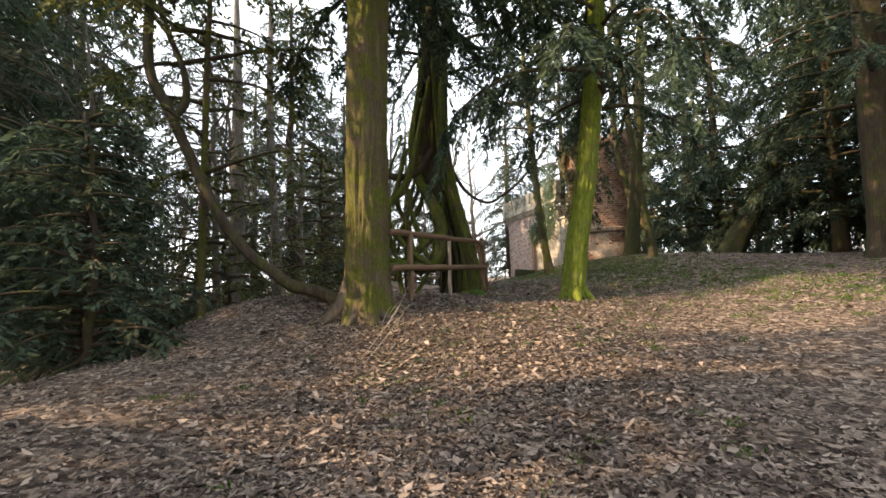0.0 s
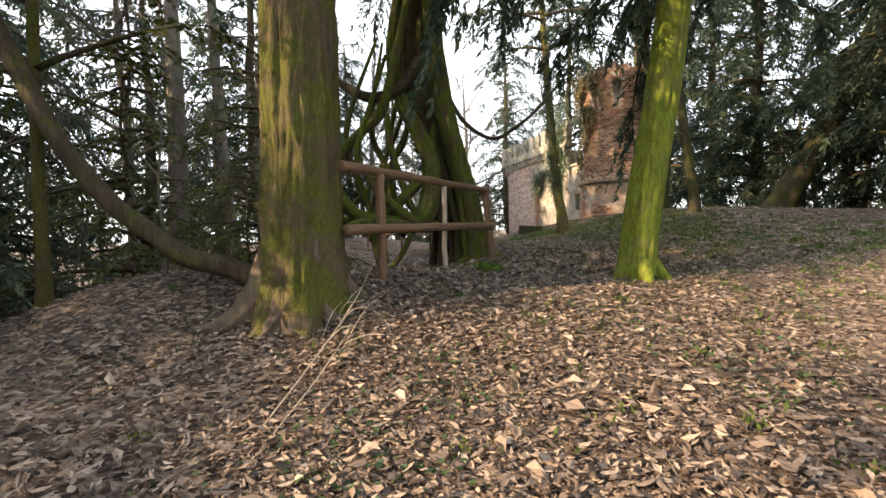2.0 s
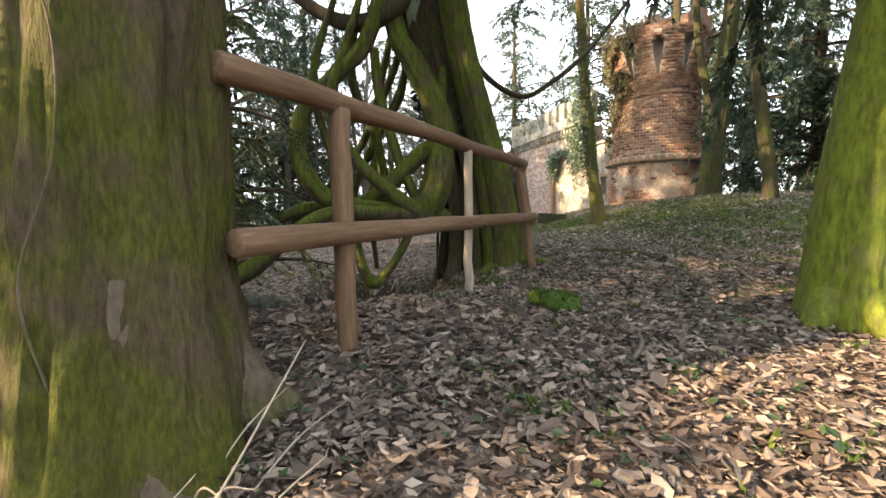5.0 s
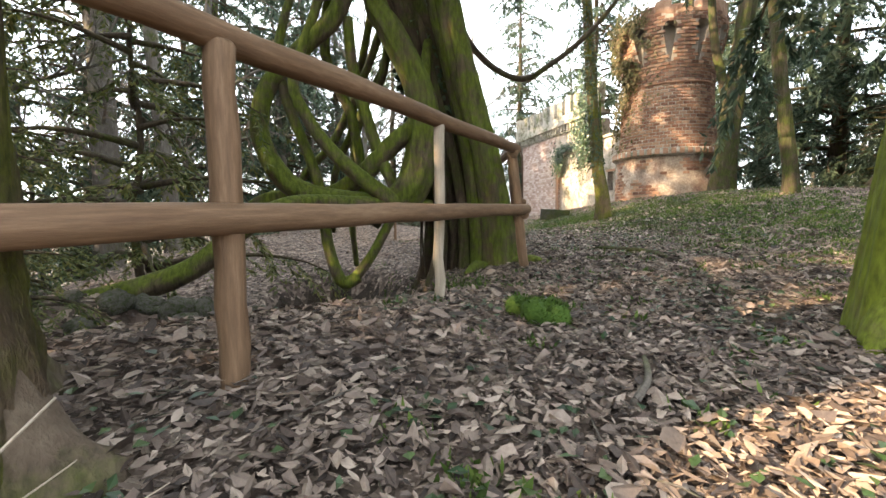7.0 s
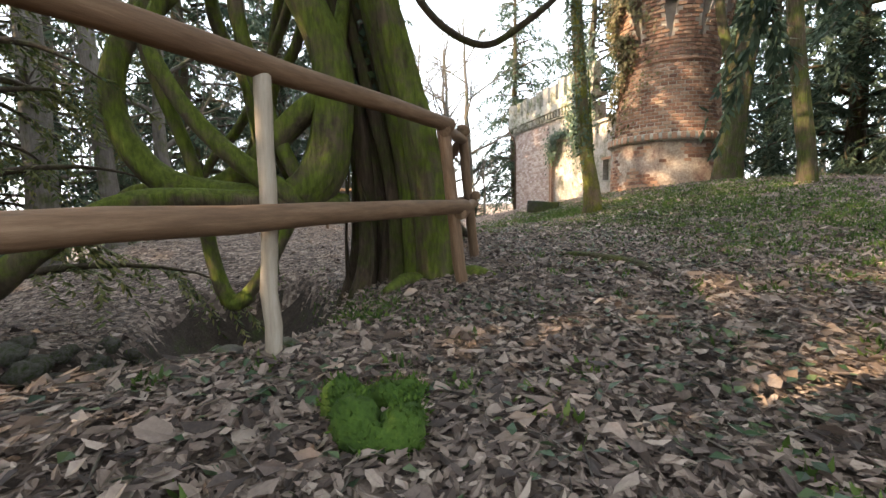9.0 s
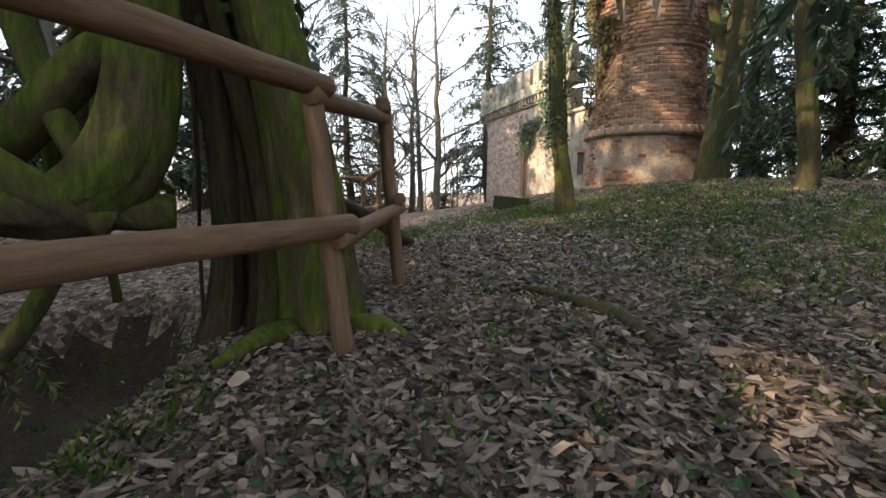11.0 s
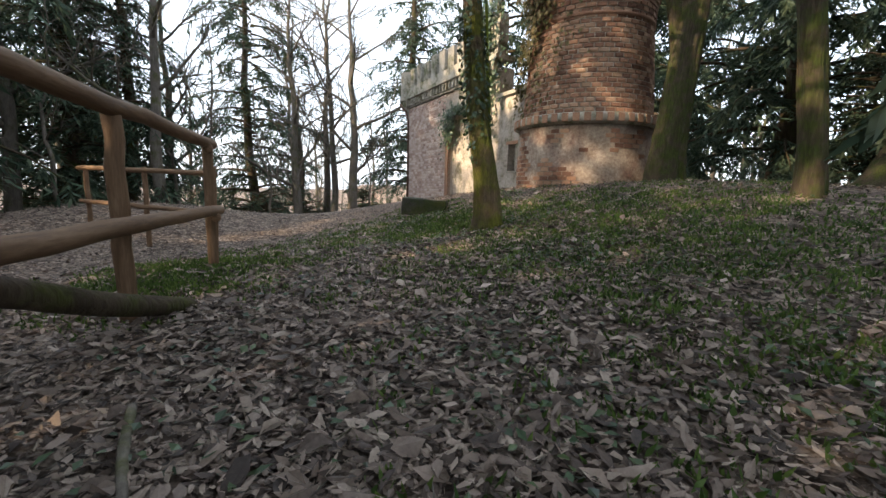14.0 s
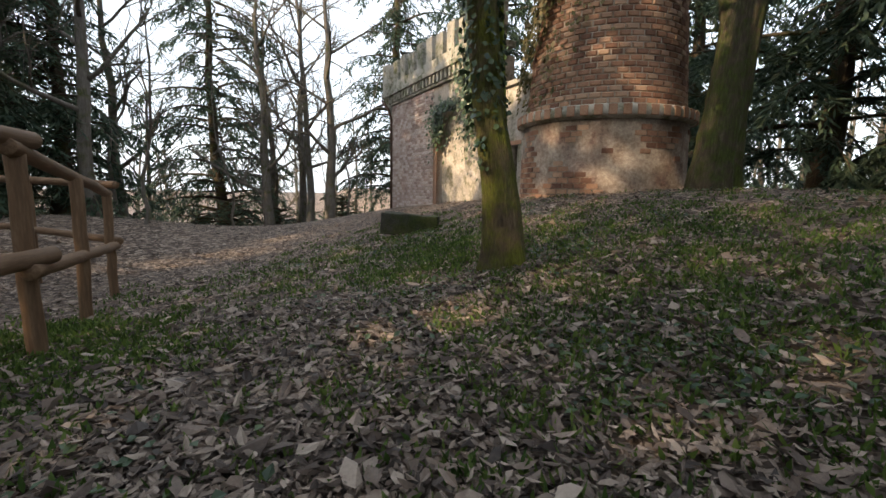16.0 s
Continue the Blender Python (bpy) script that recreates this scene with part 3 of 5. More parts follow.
    t = trunk_thing("dark_tree", (13.3, 12.9), [(0, 0, -0.3), (0, 0, 1), (-0.05, 0, 3), (-0.1, 0, 7), (0, 0, 14)], [0.65, 0.5, 0.46, 0.36, 0.15], M_bark_dark, "thick dark trunk on the slope", 22, 40, 0.06, 0.5, 15)
    crown_part(t, 207, 14, 4.6, 40, 0.3, 0.18, M_needle, M_bark_dark, per=280, leaf=0.18, width=0.05, cone=0.3)
    trunk_thing("slanting_tree", (13.1, 20.1), [(0, 0, -0.3), (0.4, 0, 0.5), (1.6, 0, 2.4), (3.2, 0.1, 5.4), (4.8, 0.2, 9), (5.6, 0.3, 13)], [0.55, 0.46, 0.4, 0.34, 0.26, 0.12], M_bark_trunk, "strongly slanting dark mossy tree", 22, 40, 0.06, 0.4, 16)
    # beyond the mossy tree
    g = ground(-2.5, 9.3)
    t = trunk_thing("bowed_tree", (-2.5, 9.3), [(0.5, 0.1, -0.12), (-0.15, 0, 1.33 - g), (-0.75, 0, 1.5 - g), (-1.15, 0, 1.8 - g), (-1.55, 0, 2.1 - g), (-2.0, 0, 2.6 - g), (-2.45, 0, 3.3 - g), (-3.4, 0, 5.35 - g), (-3.9, 0, 6.6 - g), (-3.75, 0, 8.2), (-3.3, 0, 11)],
                    [0.13, 0.13, 0.125, 0.12, 0.115, 0.115, 0.11, 0.11, 0.1, 0.09, 0.05], M_bark_dark, "dark bowed trunk sweeping up from the ground", 24, 90, 0.06, 0.2, 21)
    q = smooth_line([(-3.35, 0, 5.2 - g, 0.08), (-3.1, 0.05, 5.6 - g, 0.08), (-3.15, 0.05, 6.3 - g, 0.07), (-3.5, 0.05, 7.2 - g, 0.06), (-3.7, 0, 8.0 - g, 0.05)], 24)
    part_mesh("stem", mesh_of("stem", [tube(q[:, :3], q[:, 3], 10, 0.05, 3)], M_bark_dark), t)
    crown_part(t, 204, 10, 3.6, 15, 0.5, 0.1, M_needle_lit, M_bark_dark, (-3.4, 0), per=220, leaf=0.13, width=0.06, cone=0.3)
    t = trunk_thing("thin_tree", (-5.35, 9.6), [(0, 0, -0.2), (0, 0, 1), (0.03, 0, 3), (0.1, 0, 6), (0.2, 0, 9)], [0.1, 0.08, 0.07, 0.06, 0.03], M_bark_moss, "thin young tree green with moss", 12, 30, 0.04, 0.5, 22)
    crown_part(t, 205, 9, 2.6, 13, 0.3, 0.1, M_needle_lit, M_bark_dark, per=220, leaf=0.13, width=0.06, cone=0.3)
    trunk_thing("woodland_tree", (-9.8, 20.5), [(0, 0, -0.6), (0, 0, 1), (0.1, 0, 4), (0.1, 0, 9), (0, 0, 16)], [0.46, 0.36, 0.33, 0.26, 0.1], M_bark_grey, "tall woodland trunk in the shade", 18, 40, 0.06, 0.6, 23)
    trunk_thing("woodland_tree", (-7.6, 20.1), [(0, 0, -0.6), (0, 0, 1), (-0.2, 0, 4), (-0.4, 0, 9), (-0.3, 0, 16)], [0.28, 0.22, 0.2, 0.17, 0.08], M_bark_grey, "slim woodland trunk in the shade", 14, 40, 0.06, 0.6, 24)
    trunk_thing("sapling", (-3.9, 9.9), [(0, 0, -0.1), (0.02, 0, 0.5), (-0.04, 0, 1.2), (0.05, 0, 2.2)], [0.03, 0.026, 0.02, 0.01], M_bark_grey, "thin pale sapling stem", 8, 16, 0.02, 0.3, 25)


M_bark_root = material("root_bark", [(0.045, 0.033, 0.023), (0.11, 0.083, 0.06), (0.185, 0.145, 0.105)], 4, 26, 0.95, 1.0, 0.04, (1, 1, 0.5), ((0.10, 0.11, 0.03), 0.3))
main_trees()


def vine_tree():
    """The old tree inside the fence, overgrown by thick looping mossy stems."""
    x, y = 0.4, 14.0
    z0 = ground(x, y)
    t = thing("vine_tree", (x, y, z0), "ancient trunk overgrown by thick looping mossy vine stems", "tree")

    def stem(name, mat, pts, rad, seg=14, n=44, flute=0.12, flare=0.0, seed=0, lobes=4, bark=0.0):
        p = smooth_line([(a - x, b - y, c - z0, r) for (a, b, c), r in zip(pts, rad)], n)
        part_mesh(name, mesh_of(name, [tube(p[:, :3], p[:, 3], seg, flute, lobes, flare, seed, 0.0 if bark else 0.05, bark)], mat), t)
    stem("trunk", M_bark_dead, [(0.5, 14.1, 0.5), (0.48, 14.1, 1.4), (0.32, 14.1, 2.5), (-0.02, 14.0, 4.1), (-0.4, 13.9, 5.2), (-0.3, 13.9, 8), (-0.1, 13.9, 12)], [0.56, 0.43, 0.38, 0.36, 0.32, 0.24, 0.1], 80, 110, 0.22, 0.4, 31, 7, 0.05)
    # dead strands standing free of the trunk, with light between them
    for k, (dx, dy, r, lean) in enumerate(((-0.32, -0.5, 0.085, 0.16), (-0.5, -0.22, 0.06, 0.3), (0.02, -0.56, 0.07, -0.02), (0.3, -0.42, 0.08, -0.1), (-0.42, 0.1, 0.06, 0.25))):
        stem("strand", M_bark_dead, [(0.45 + dx * 1.25, 14.1 + dy * 1.25, 0.7), (0.45 + dx, 14.1 + dy, 1.3), (0.4 + dx + lean * 0.3, 14.1 + dy * 0.95, 2.2), (0.15 + dx * 0.7 + lean * 0.5, 14.05 + dy * 0.85, 3.3), (-0.15 + dx * 0.4, 14.0 + dy * 0.6, 4.6)], [r * 1.9, r * 1.15, r, r * 0.9, r * 0.6], 18, 60, 0.2, 0.4, 90 + k, 4, 0.012)
    stem("stem", M_bark_vine, [(0.97, 13.35, 0.75), (0.95, 13.3, 1.3), (0.8, 13.3, 2.4), (0.52, 13.3, 3.5), (0.28, 13.35, 4.6), (0.1, 13.4, 6.2), (0.2, 13.5, 9), (0.4, 13.6, 12)], [0.27, 0.21, 0.17, 0.155, 0.145, 0.14, 0.11, 0.05], 40, 110, 0.13, 0.5, 32, 5, 0.02)
    stem("stem", M_bark_vine, [(0.72, 13.45, 0.8), (0.7, 13.45, 1.4), (0.57, 13.45, 2.6), (0.27, 13.5, 4.0), (0.1, 13.5, 4.8), (-0.1, 13.5, 6.5), (-0.2, 13.6, 9)], [0.19, 0.14, 0.125, 0.12, 0.115, 0.1, 0.05], 18, 60, 0.13, 0.5, 33, 4)
    stem("stem", M_bark_vine, [(-0.55, 12.98, 1.95), (-0.25, 13.0, 2.15), (-0.1, 13.1, 2.6), (-0.08, 13.1, 3.3), (-0.45, 13.15, 4.15), (-0.68, 13.3, 4.6), (-0.9, 13.5, 5.8), (-0.6, 13.6, 8), (-0.4, 13.6, 10.5)], [0.15, 0.19, 0.19, 0.17, 0.15, 0.14, 0.12, 0.08, 0.04], 36, 110, 0.12, 0.0, 34, 5, 0.016)
    stem("looping_stem", M_bark_vine, [(-0.1, 13.2, 3.1), (-0.08, 13.1, 2.65), (-0.15, 13.05, 2.25), (-0.45, 13.0, 1.95), (-1.1, 12.95, 1.98), (-1.72, 12.9, 2.2), (-2.07, 12.9, 2.77), (-2.0, 12.95, 3.4), (-1.52, 13.0, 3.94), (-1.08, 13.1, 4.48), (-0.7, 13.3, 6), (-0.3, 13.5, 8)], [0.14, 0.17, 0.19, 0.19, 0.16, 0.13, 0.115, 0.11, 0.11, 0.115, 0.09, 0.05], 20, 90, 0.1, 0, 35)
    stem("looping_stem", M_bark_vine, [(-0.25, 13.0, 1.85), (-0.6, 12.8, 2.1), (-1.09, 12.75, 2.52), (-1.45, 12.75, 3.0), (-1.61, 12.8, 3.47), (-1.4, 13.0, 4.3), (-1.0, 13.2, 5.6)], [0.12, 0.1, 0.085, 0.075, 0.07, 0.06, 0.04], 14, 60, 0.08, 0, 36)
    stem("looping_stem", M_bark_vine, [(-2.5, 13.3, 1.9), (-2.09, 13.2, 2.05), (-1.2, 13.15, 2.13), (-0.44, 13.1, 2.75), (-0.13, 13.2, 3.1), (0.0, 13.6, 4.2)], [0.06, 0.1, 0.115, 0.12, 0.11, 0.06], 16, 50, 0.1, 0, 37)
    stem("looping_stem", M_bark_vine, [(-1.0, 13.1, 4.3), (-0.95, 13.1, 3.7), (-0.8, 13.1, 3.1), (-0.6, 13.1, 2.5), (-0.35, 13.1, 2.0)], [0.07, 0.075, 0.08, 0.08, 0.08], 14, 40, 0.1, 0, 46)
    stem("looping_stem", M_bark_dark, [(-2.6, 13.6, 5.6), (-1.9, 13.4, 5.0), (-1.3, 13.2, 4.7), (-0.7, 13.2, 4.9), (-0.3, 13.4, 5.6)], [0.07, 0.1, 0.12, 0.12, 0.08], 14, 40, 0.1, 0, 47)
    stem("prop_stem", M_bark_vine, [(-0.9, 12.95, 1.02), (-1.12, 12.95, 0.97), (-1.3, 13.0, 1.4), (-1.43, 13.0, 2.3), (-1.82, 13.0, 3.47), (-1.8, 13.1, 4.3), (-1.2, 13.3, 6)], [0.06, 0.075, 0.07, 0.065, 0.06, 0.055, 0.03], 14, 60, 0.08, 0, 38)
    stem("prop_stem", M_bark_vine, [(-1.2, 12.95, 0.99), (-1.0, 12.95, 1.0), (-0.75, 12.97, 1.3), (-0.5, 13.0, 1.75), (-0.35, 13.05, 1.98)], [0.06, 0.065, 0.06, 0.06, 0.06], 14, 40, 0.08, 0, 48)
    stem("prop_stem", M_bark_vine, [(-0.7, 13.3, 1.75), (-0.85, 13.4, 1.85), (-0.92, 13.5, 2.1), (-0.95, 13.5, 2.5), (-1.08, 13.5, 3.23), (-1.4, 13.5, 4.13), (-1.1, 13.5, 6)], [0.1, 0.085, 0.075, 0.08, 0.075, 0.07, 0.03], 14, 50, 0.08, 0.4, 39)
    stem("creeping_limb", M_bark_vine, [(-4.3, 11.7, 0.85), (-3.21, 11.8, 1.02), (-2.45, 11.85, 1.27), (-2.03, 11.95, 1.61), (-1.55, 12.3, 1.95), (-0.8, 12.7, 1.95), (0.0, 13.2, 1.9)], [0.1, 0.12, 0.11, 0.095, 0.09, 0.1, 0.12], 16, 50, 0.08, 0, 40)
    stem("hanging_bough", M_bark_dark, [(0.1, 14.6, 6.2), (0.4, 15.4, 5.45), (0.9, 15.5, 4.66), (1.61, 15.5, 4.26), (2.23, 15.5, 4.55), (2.94, 15.5, 5.14), (4.0, 15.7, 6.4)], [0.07, 0.062, 0.057, 0.053, 0.05, 0.045, 0.03], 12, 50, 0.05, 0, 41)
    for a, b, s in (((1.1, 13.2, 1.1), (1.5, 12.8, 1.2), 44), ((0.75, 13.35, 1.05), (0.45, 12.65, 1.1), 45)):
        stem("root", M_bark_vine, [a, tuple((np.array(a) + b) / 2 + (0, 0, 0.05)), b], [0.13, 0.09, 0.03], 10, 14, 0.05, 0, s)
    rs = np.random.RandomState(78)
    for k in range(4):                     # thinner twisted vines between trunk and outer stems
        a, s = rs.uniform(2.2, 3.9), rs.uniform(1.1, 2.3)
        pts = [(-0.3 + 0.2 * math.cos(a), 13.8 + 0.2 * math.sin(a), 6.6 - 0.2 * k)]
        for u in (0.3, 0.6, 0.85, 1.0):
            pts.append((-0.25 + s * u * math.cos(a + 0.5 * math.sin(4 * u + k)), 14.1 + 0.5 * s * u * abs(math.sin(a)), 6.4 - 0.2 * k - 4.6 * u + 0.35 * math.sin(7 * u + k)))
        stem("twisted_vine", M_bark_vine, pts, [0.05, 0.06, 0.06, 0.055, 0.04], 10, 44, 0.08, 0, 60 + k)
    rs = np.random.RandomState(77)
    for k in range(7):
        a = rs.uniform(3.4, 6.2)
        xx = [0.45 + (0.66 - 0.06 * i) * math.cos(a + 0.12 * math.sin(2 * i + k)) for i in range(6)]
        yy = [14.05 + (0.66 - 0.06 * i) * math.sin(a + 0.12 * math.sin(2 * i + k)) for i in range(6)]
        stem("creeper", M_bark_dark, [(xx[i] - 0.06 * i, yy[i], 0.9 + 0.65 * i) for i in range(6)], [0.014, 0.013, 0.012, 0.011, 0.01, 0.008], 6, 40, 0.03, 0, 80 + k)
    ivy_on(t, 50, 6000, lambda h: (np.interp(h + z0, [0.5, 1.4, 2.5, 4.1, 5.2, 8], [0.5, 0.48, 0.32, -0.02, -0.4, -0.3]) - x, 0.1), lambda h: np.interp(h + z0, [0.5, 1.4, 2.5, 4.1, 5.2, 8], [0.7, 0.56, 0.48, 0.4, 0.34, 0.26]), 2.0, 9, M_ivy, 0.1, spread=0.16)
    crown_part(t, 206, 14, 4.0, 36, 0.5, 0.22, M_needle, M_bark_dark, (-0.6, 0), per=240, leaf=0.15, width=0.05, cone=0.2)


vine_tree()


# ---- fence ----
#        x      y     rail heights  radius  weathered
POSTS = [(-0.71, 9.12, 2.52, 1.80, 0.06, 0), (0.12, 10.85, 2.55, 1.84, 0.042, 1), (1.15, 12.66, 2.60, 1.87, 0.058, 0), (1.38, 14.25, 2.75, 1.97, 0.06, 0),
         (1.14, 16.55, 2.73, 1.94, 0.06, 0), (1.05, 18.77, 2.68, 1.90, 0.058, 0), (0.67, 20.15, 2.5, 1.78, 0.055, 0), (0.1, 21.95, 2.36, 1.66, 0.055, 0)]


def fence():
    t = thing("fence", (1.15, 12.66, ground(1.15, 12.66)), "rustic fence of round brown stained wooden posts and two rails", "fence")
    org = np.array(t.location)
    rs = np.random.RandomState(4)

    def pole(name, a, b, r, mat, seed, label=""):
        a, b = np.array(a), np.array(b)
        L = np.linalg.norm(b - a)
        k = 11
        p = np.array((0, 0, 1.0)) * np.linspace(0, 1, k)[:, None] * L
        p[1:-1, :2] += rs.normal(0, 0.005, (k - 2, 2))
        p = np.vstack([p[:1], p[:1] + (0, 0, 0.012), p[1:-1], p[-1:] - (0, 0, 0.012), p[-1:]])
        rad = np.concatenate([[r * 0.86], [r], np.full(k - 2, r) * (1 + rs.normal(0, 0.025, k - 2)), [r], [r * 0.86]])
        ob = part_mesh(name, mesh_of(name, [tube(p, rad, 16, 0.012, 3, 0, seed, 0.02)], mat), t, label)
        ob.matrix_basis = Matrix.Translation(a - org) @ Vector(b - a).to_track_quat("Z", "Y").to_matrix().to_4x4()
    top, low = [], []
    for i, (px, py, zt, zl, r, grey) in enumerate(POSTS):
        g = ground(px, py)
        lean = -0.13 if i in (2, 3) else 0.0
        pole("post", (px - 0.3 * lean, py, g - 0.35), (px + lean + rs.normal(0, 0.012), py + 0.01, zt + (0.12 if i == 3 else -0.03)), r, M_wood_grey if grey else M_wood, i, "pale weathered split post" if grey else "")
        top.append(np.array((px + lean * 0.95, py, zt)))
        low.append(np.array((px + lean * 0.35, py, zl)))
    for nodes, first, s in ((top, np.array((-1.06, 8.46, 2.5)), 0.0), (low, np.array((-1.06, 8.46, 1.79)), 0.05)):
        d = np.array((0.9, -0.42, 0)) * s
        pole("rail", first + d, nodes[2] + d + (nodes[2] - nodes[1]) * 0.05, 0.062, M_wood, 20)
        for a, b, r in ((2, 3, 0.056), (3, 5, 0.06), (5, 7, 0.055)):
            e = (nodes[b] - nodes[a]) * 0.045
            d = np.array((1.0, 0, 0)) * s + np.array((0, 0, -0.06 if a in (2, 5) else 0.02))
            pole("rail", nodes[a] + d - e, nodes[b] + d + e, r, M_wood, 21 + a)
    for dz in (2.4, 1.66):
        pole("rail", (0.2, 22.0, dz), (-3.4, 24.6, dz + 0.1), 0.05, M_wood, 30)
    for px, py in ((-1.5, 23.25), (-3.2, 24.5)):
        pole("post", (px, py, ground(px, py) - 0.35), (px, py, 2.52), 0.05, M_wood, 31)


fence()


# ---- the building ----
FX, FY = 5.25, 34.6                       # far corner of the front
FU, FN = Vector((0.245, -0.9695, 0)), Vector((-0.9695, -0.245, 0))   # along the front, and out of it
TX, TY = 9.05, 24.75                      # tower axis
FRONT = Matrix(((FU.x, -FN.x, 0, FX), (FU.y, -FN.y, 0, FY), (0, 0, 1, 0), (0, 0, 0, 1)))   # x along, y inwards, z up


def building():
    t = thing("ruined_castle", (FX, FY, 1.4), "small ruined brick castle front with battlements and stained plaster", "building")

    def at_front(name, bm, mat, label=""):
        ob = part(name, bm, mat, t, label)
        ob.matrix_basis = t.matrix_world.inverted() @ FRONT
        return ob
    at_front("wall", box(0.0, 0.0, 0.3, 4.4, 0.5, 6.0), M_mortar)
    # blind arch: the wall above follows a pointed curve
    arch = [(4.4 + 1.85 * u, 4.1 + 0.85 * math.sin(math.pi * u) ** 0.8) for u in np.linspace(0, 1, 17)]
    bm = bmesh.new()
    for (a, za), (b, zb) in zip(arch[:-1], arch[1:]):
        q = [bm.verts.new(c) for c in ((a, 0, za), (b, 0, zb), (b, 0, 6.0), (a, 0, 6.0), (a, 0.5, za), (b, 0.5, zb), (b, 0.5, 6.0), (a, 0.5, 6.0))]
        for f in ((0, 1, 2, 3), (4, 7, 6, 5), (0, 4, 5, 1), (3, 2, 6, 7)):
            bm.faces.new([q[i] for i in f])
    bmesh.ops.remove_doubles(bm, verts=bm.verts, dist=0.0005)
    at_front("arch", bm, M_plaster)
    at_front("niche", box(4.4, 0.2, 0.3, 6.25, 0.5, 4.0), M_plaster, "shallow plastered blind arch")
    at_front("niche", box(4.4, 0.2, 4.0, 6.25, 0.49, 5.3), M_plaster)
    at_front("wall", box(6.25, 0.0, 0.3, 8.0, 0.5, 6.0), M_plaster)
    at_front("wall", box(8.0, 0.0, 0.3, 8.58, 0.45, 5.05), M_plaster)
    at_front("wall", box(8.58, 0.0, 0.3, 9.03, 0.45, 2.78), M_plaster)
    at_front("wall", box(8.58, 0.0, 3.58, 9.03, 0.45, 5.05), M_plaster)
    at_front("wall", box(9.03, 0.0, 0.3, 10.0, 0.45, 5.05), M_plaster)
    at_front("lintel", box(8.5, -0.02, 3.58, 9.1, 0.1, 3.68, 0.008), M_brick_joined)
    at_front("sill", box(8.52, -0.03, 2.72, 9.08, 0.1, 2.78, 0.008), M_cornice)
    at_front("jamb", box(8.98, -0.012, 2.78, 9.03, 0.2, 3.58, 0.006), M_cornice, "pale window jamb")
    at_front("wall", box(0.0, 0.5, 0.3, 0.4, 7.0, 6.0), M_mortar)
    # Backing panels painted near-black so the opening reads as shaded inside
    at_front("backing", box(8.3, 0.9, 2.3, 9.4, 1.0, 4.2), M_shade_black, "near-black panel behind the window, painted as inner shade")
    at_front("backing", box(8.3, 0.45, 3.9, 9.4, 0.9, 4.0), M_shade_black)
    at_front("backing", box(8.2, 0.45, 2.3, 8.3, 0.9, 4.2), M_shade_black)
    at_front("backing", box(9.4, 0.45, 2.3, 9.5, 0.9, 4.2), M_shade_black)
    at_front("cornice", box(-0.1, -0.24, 6.22, 8.05, 0.5, 6.38, 0.02), M_cornice)
    at_front("moulding", box(-0.1, -0.1, 5.86, 8.03, 0.0, 5.94, 0.01), M_cornice)
    at_front("coping", box(7.95, -0.1, 5.05, 10.0, 0.5, 5.17, 0.02), M_cornice)
    for i in range(28):
        at_front("corbel", box(0.12 + i * 0.28, -0.18, 5.94, 0.26 + i * 0.28, 0.0, 6.22, 0.015), M_cornice)
    at_front("parapet", box(0.0, -0.14, 6.38, 8.0, 0.2, 6.72), M_cornice)
    for i in range(10):
        at_front("merlon", box(0.55 + i * 0.78, -0.14, 6.72, 1.05 + i * 0.78, 0.2, 7.5 + 0.06 * math.sin(i * 2.3), 0.02), M_cornice)
    at_front("jamb", box(4.16, -0.03, 1.4, 4.4, 0.12, 4.35, 0.01), M_brick_joined, "red brick jamb of the blind arch")

    def cone(r1, r2, z0, z1, name):
        bm = bmesh.new()
        bmesh.ops.create_cone(bm, segments=20, radius1=r1, radius2=r2, depth=z1 - z0, cap_ends=True, matrix=Matrix.Translation((-0.12, 0.1, (z0 + z1) / 2)))
        at_front(name, bm, M_cornice)
    cone(0.08, 0.42, 5.3, 6.2, "turret_foot")
    cone(0.48, 0.48, 6.2, 6.36, "turret_band")
    cone(0.42, 0.42, 6.36, 7.5, "turret")
    v, f = tube([(0.16, -0.07, 1.2), (0.16, -0.07, 5.3), (0.05, -0.15, 5.7), (-0.2, -0.35, 6.1)], [0.05] * 4, 10)
    part_mesh("downpipe", mesh_of("downpipe", [(v, f)], M_pipe), t, "rusty brown downpipe").matrix_basis = t.matrix_world.inverted() @ FRONT
    # ivy hanging over the arch and the wall
    rs = np.random.RandomState(91)
    P, D, U = [], [], []
    for cx, cz, sx, sz, m in ((6.9, 6.0, 0.5, 1.0, 2600), (4.55, 4.55, 0.28, 0.35, 500), (5.3, 5.1, 0.5, 0.1, 260), (7.4, 7.0, 0.4, 0.8, 1400)):
        P.append(np.stack([rs.normal(cx, sx, m), -np.abs(rs.normal(0.05, 0.12, m)) - 0.02, rs.normal(cz, sz, m)], 1))
        D.append(np.stack([rs.normal(0, 0.4, m), -rs.uniform(0, 0.6, m), -np.ones(m)], 1))
        U.append(np.stack([rs.normal(0, 0.3, m), -np.ones(m), rs.normal(0, 0.3, m)], 1))
    P, D, U = np.vstack(P), np.vstack(D), np.vstack(U)
    D /= np.linalg.norm(D, axis=1)[:, None]
    m = len(P)
    part_mesh("ivy", mesh_of("ivy", [leaves_at(P, D, U, rs.uniform(0.08, 0.16, m), rs.uniform(0.07, 0.14, m))], M_ivy, False), t, "dark ivy over the blind arch").matrix_basis = t.matrix_world.inverted() @ FRONT
    return t


castle = building()


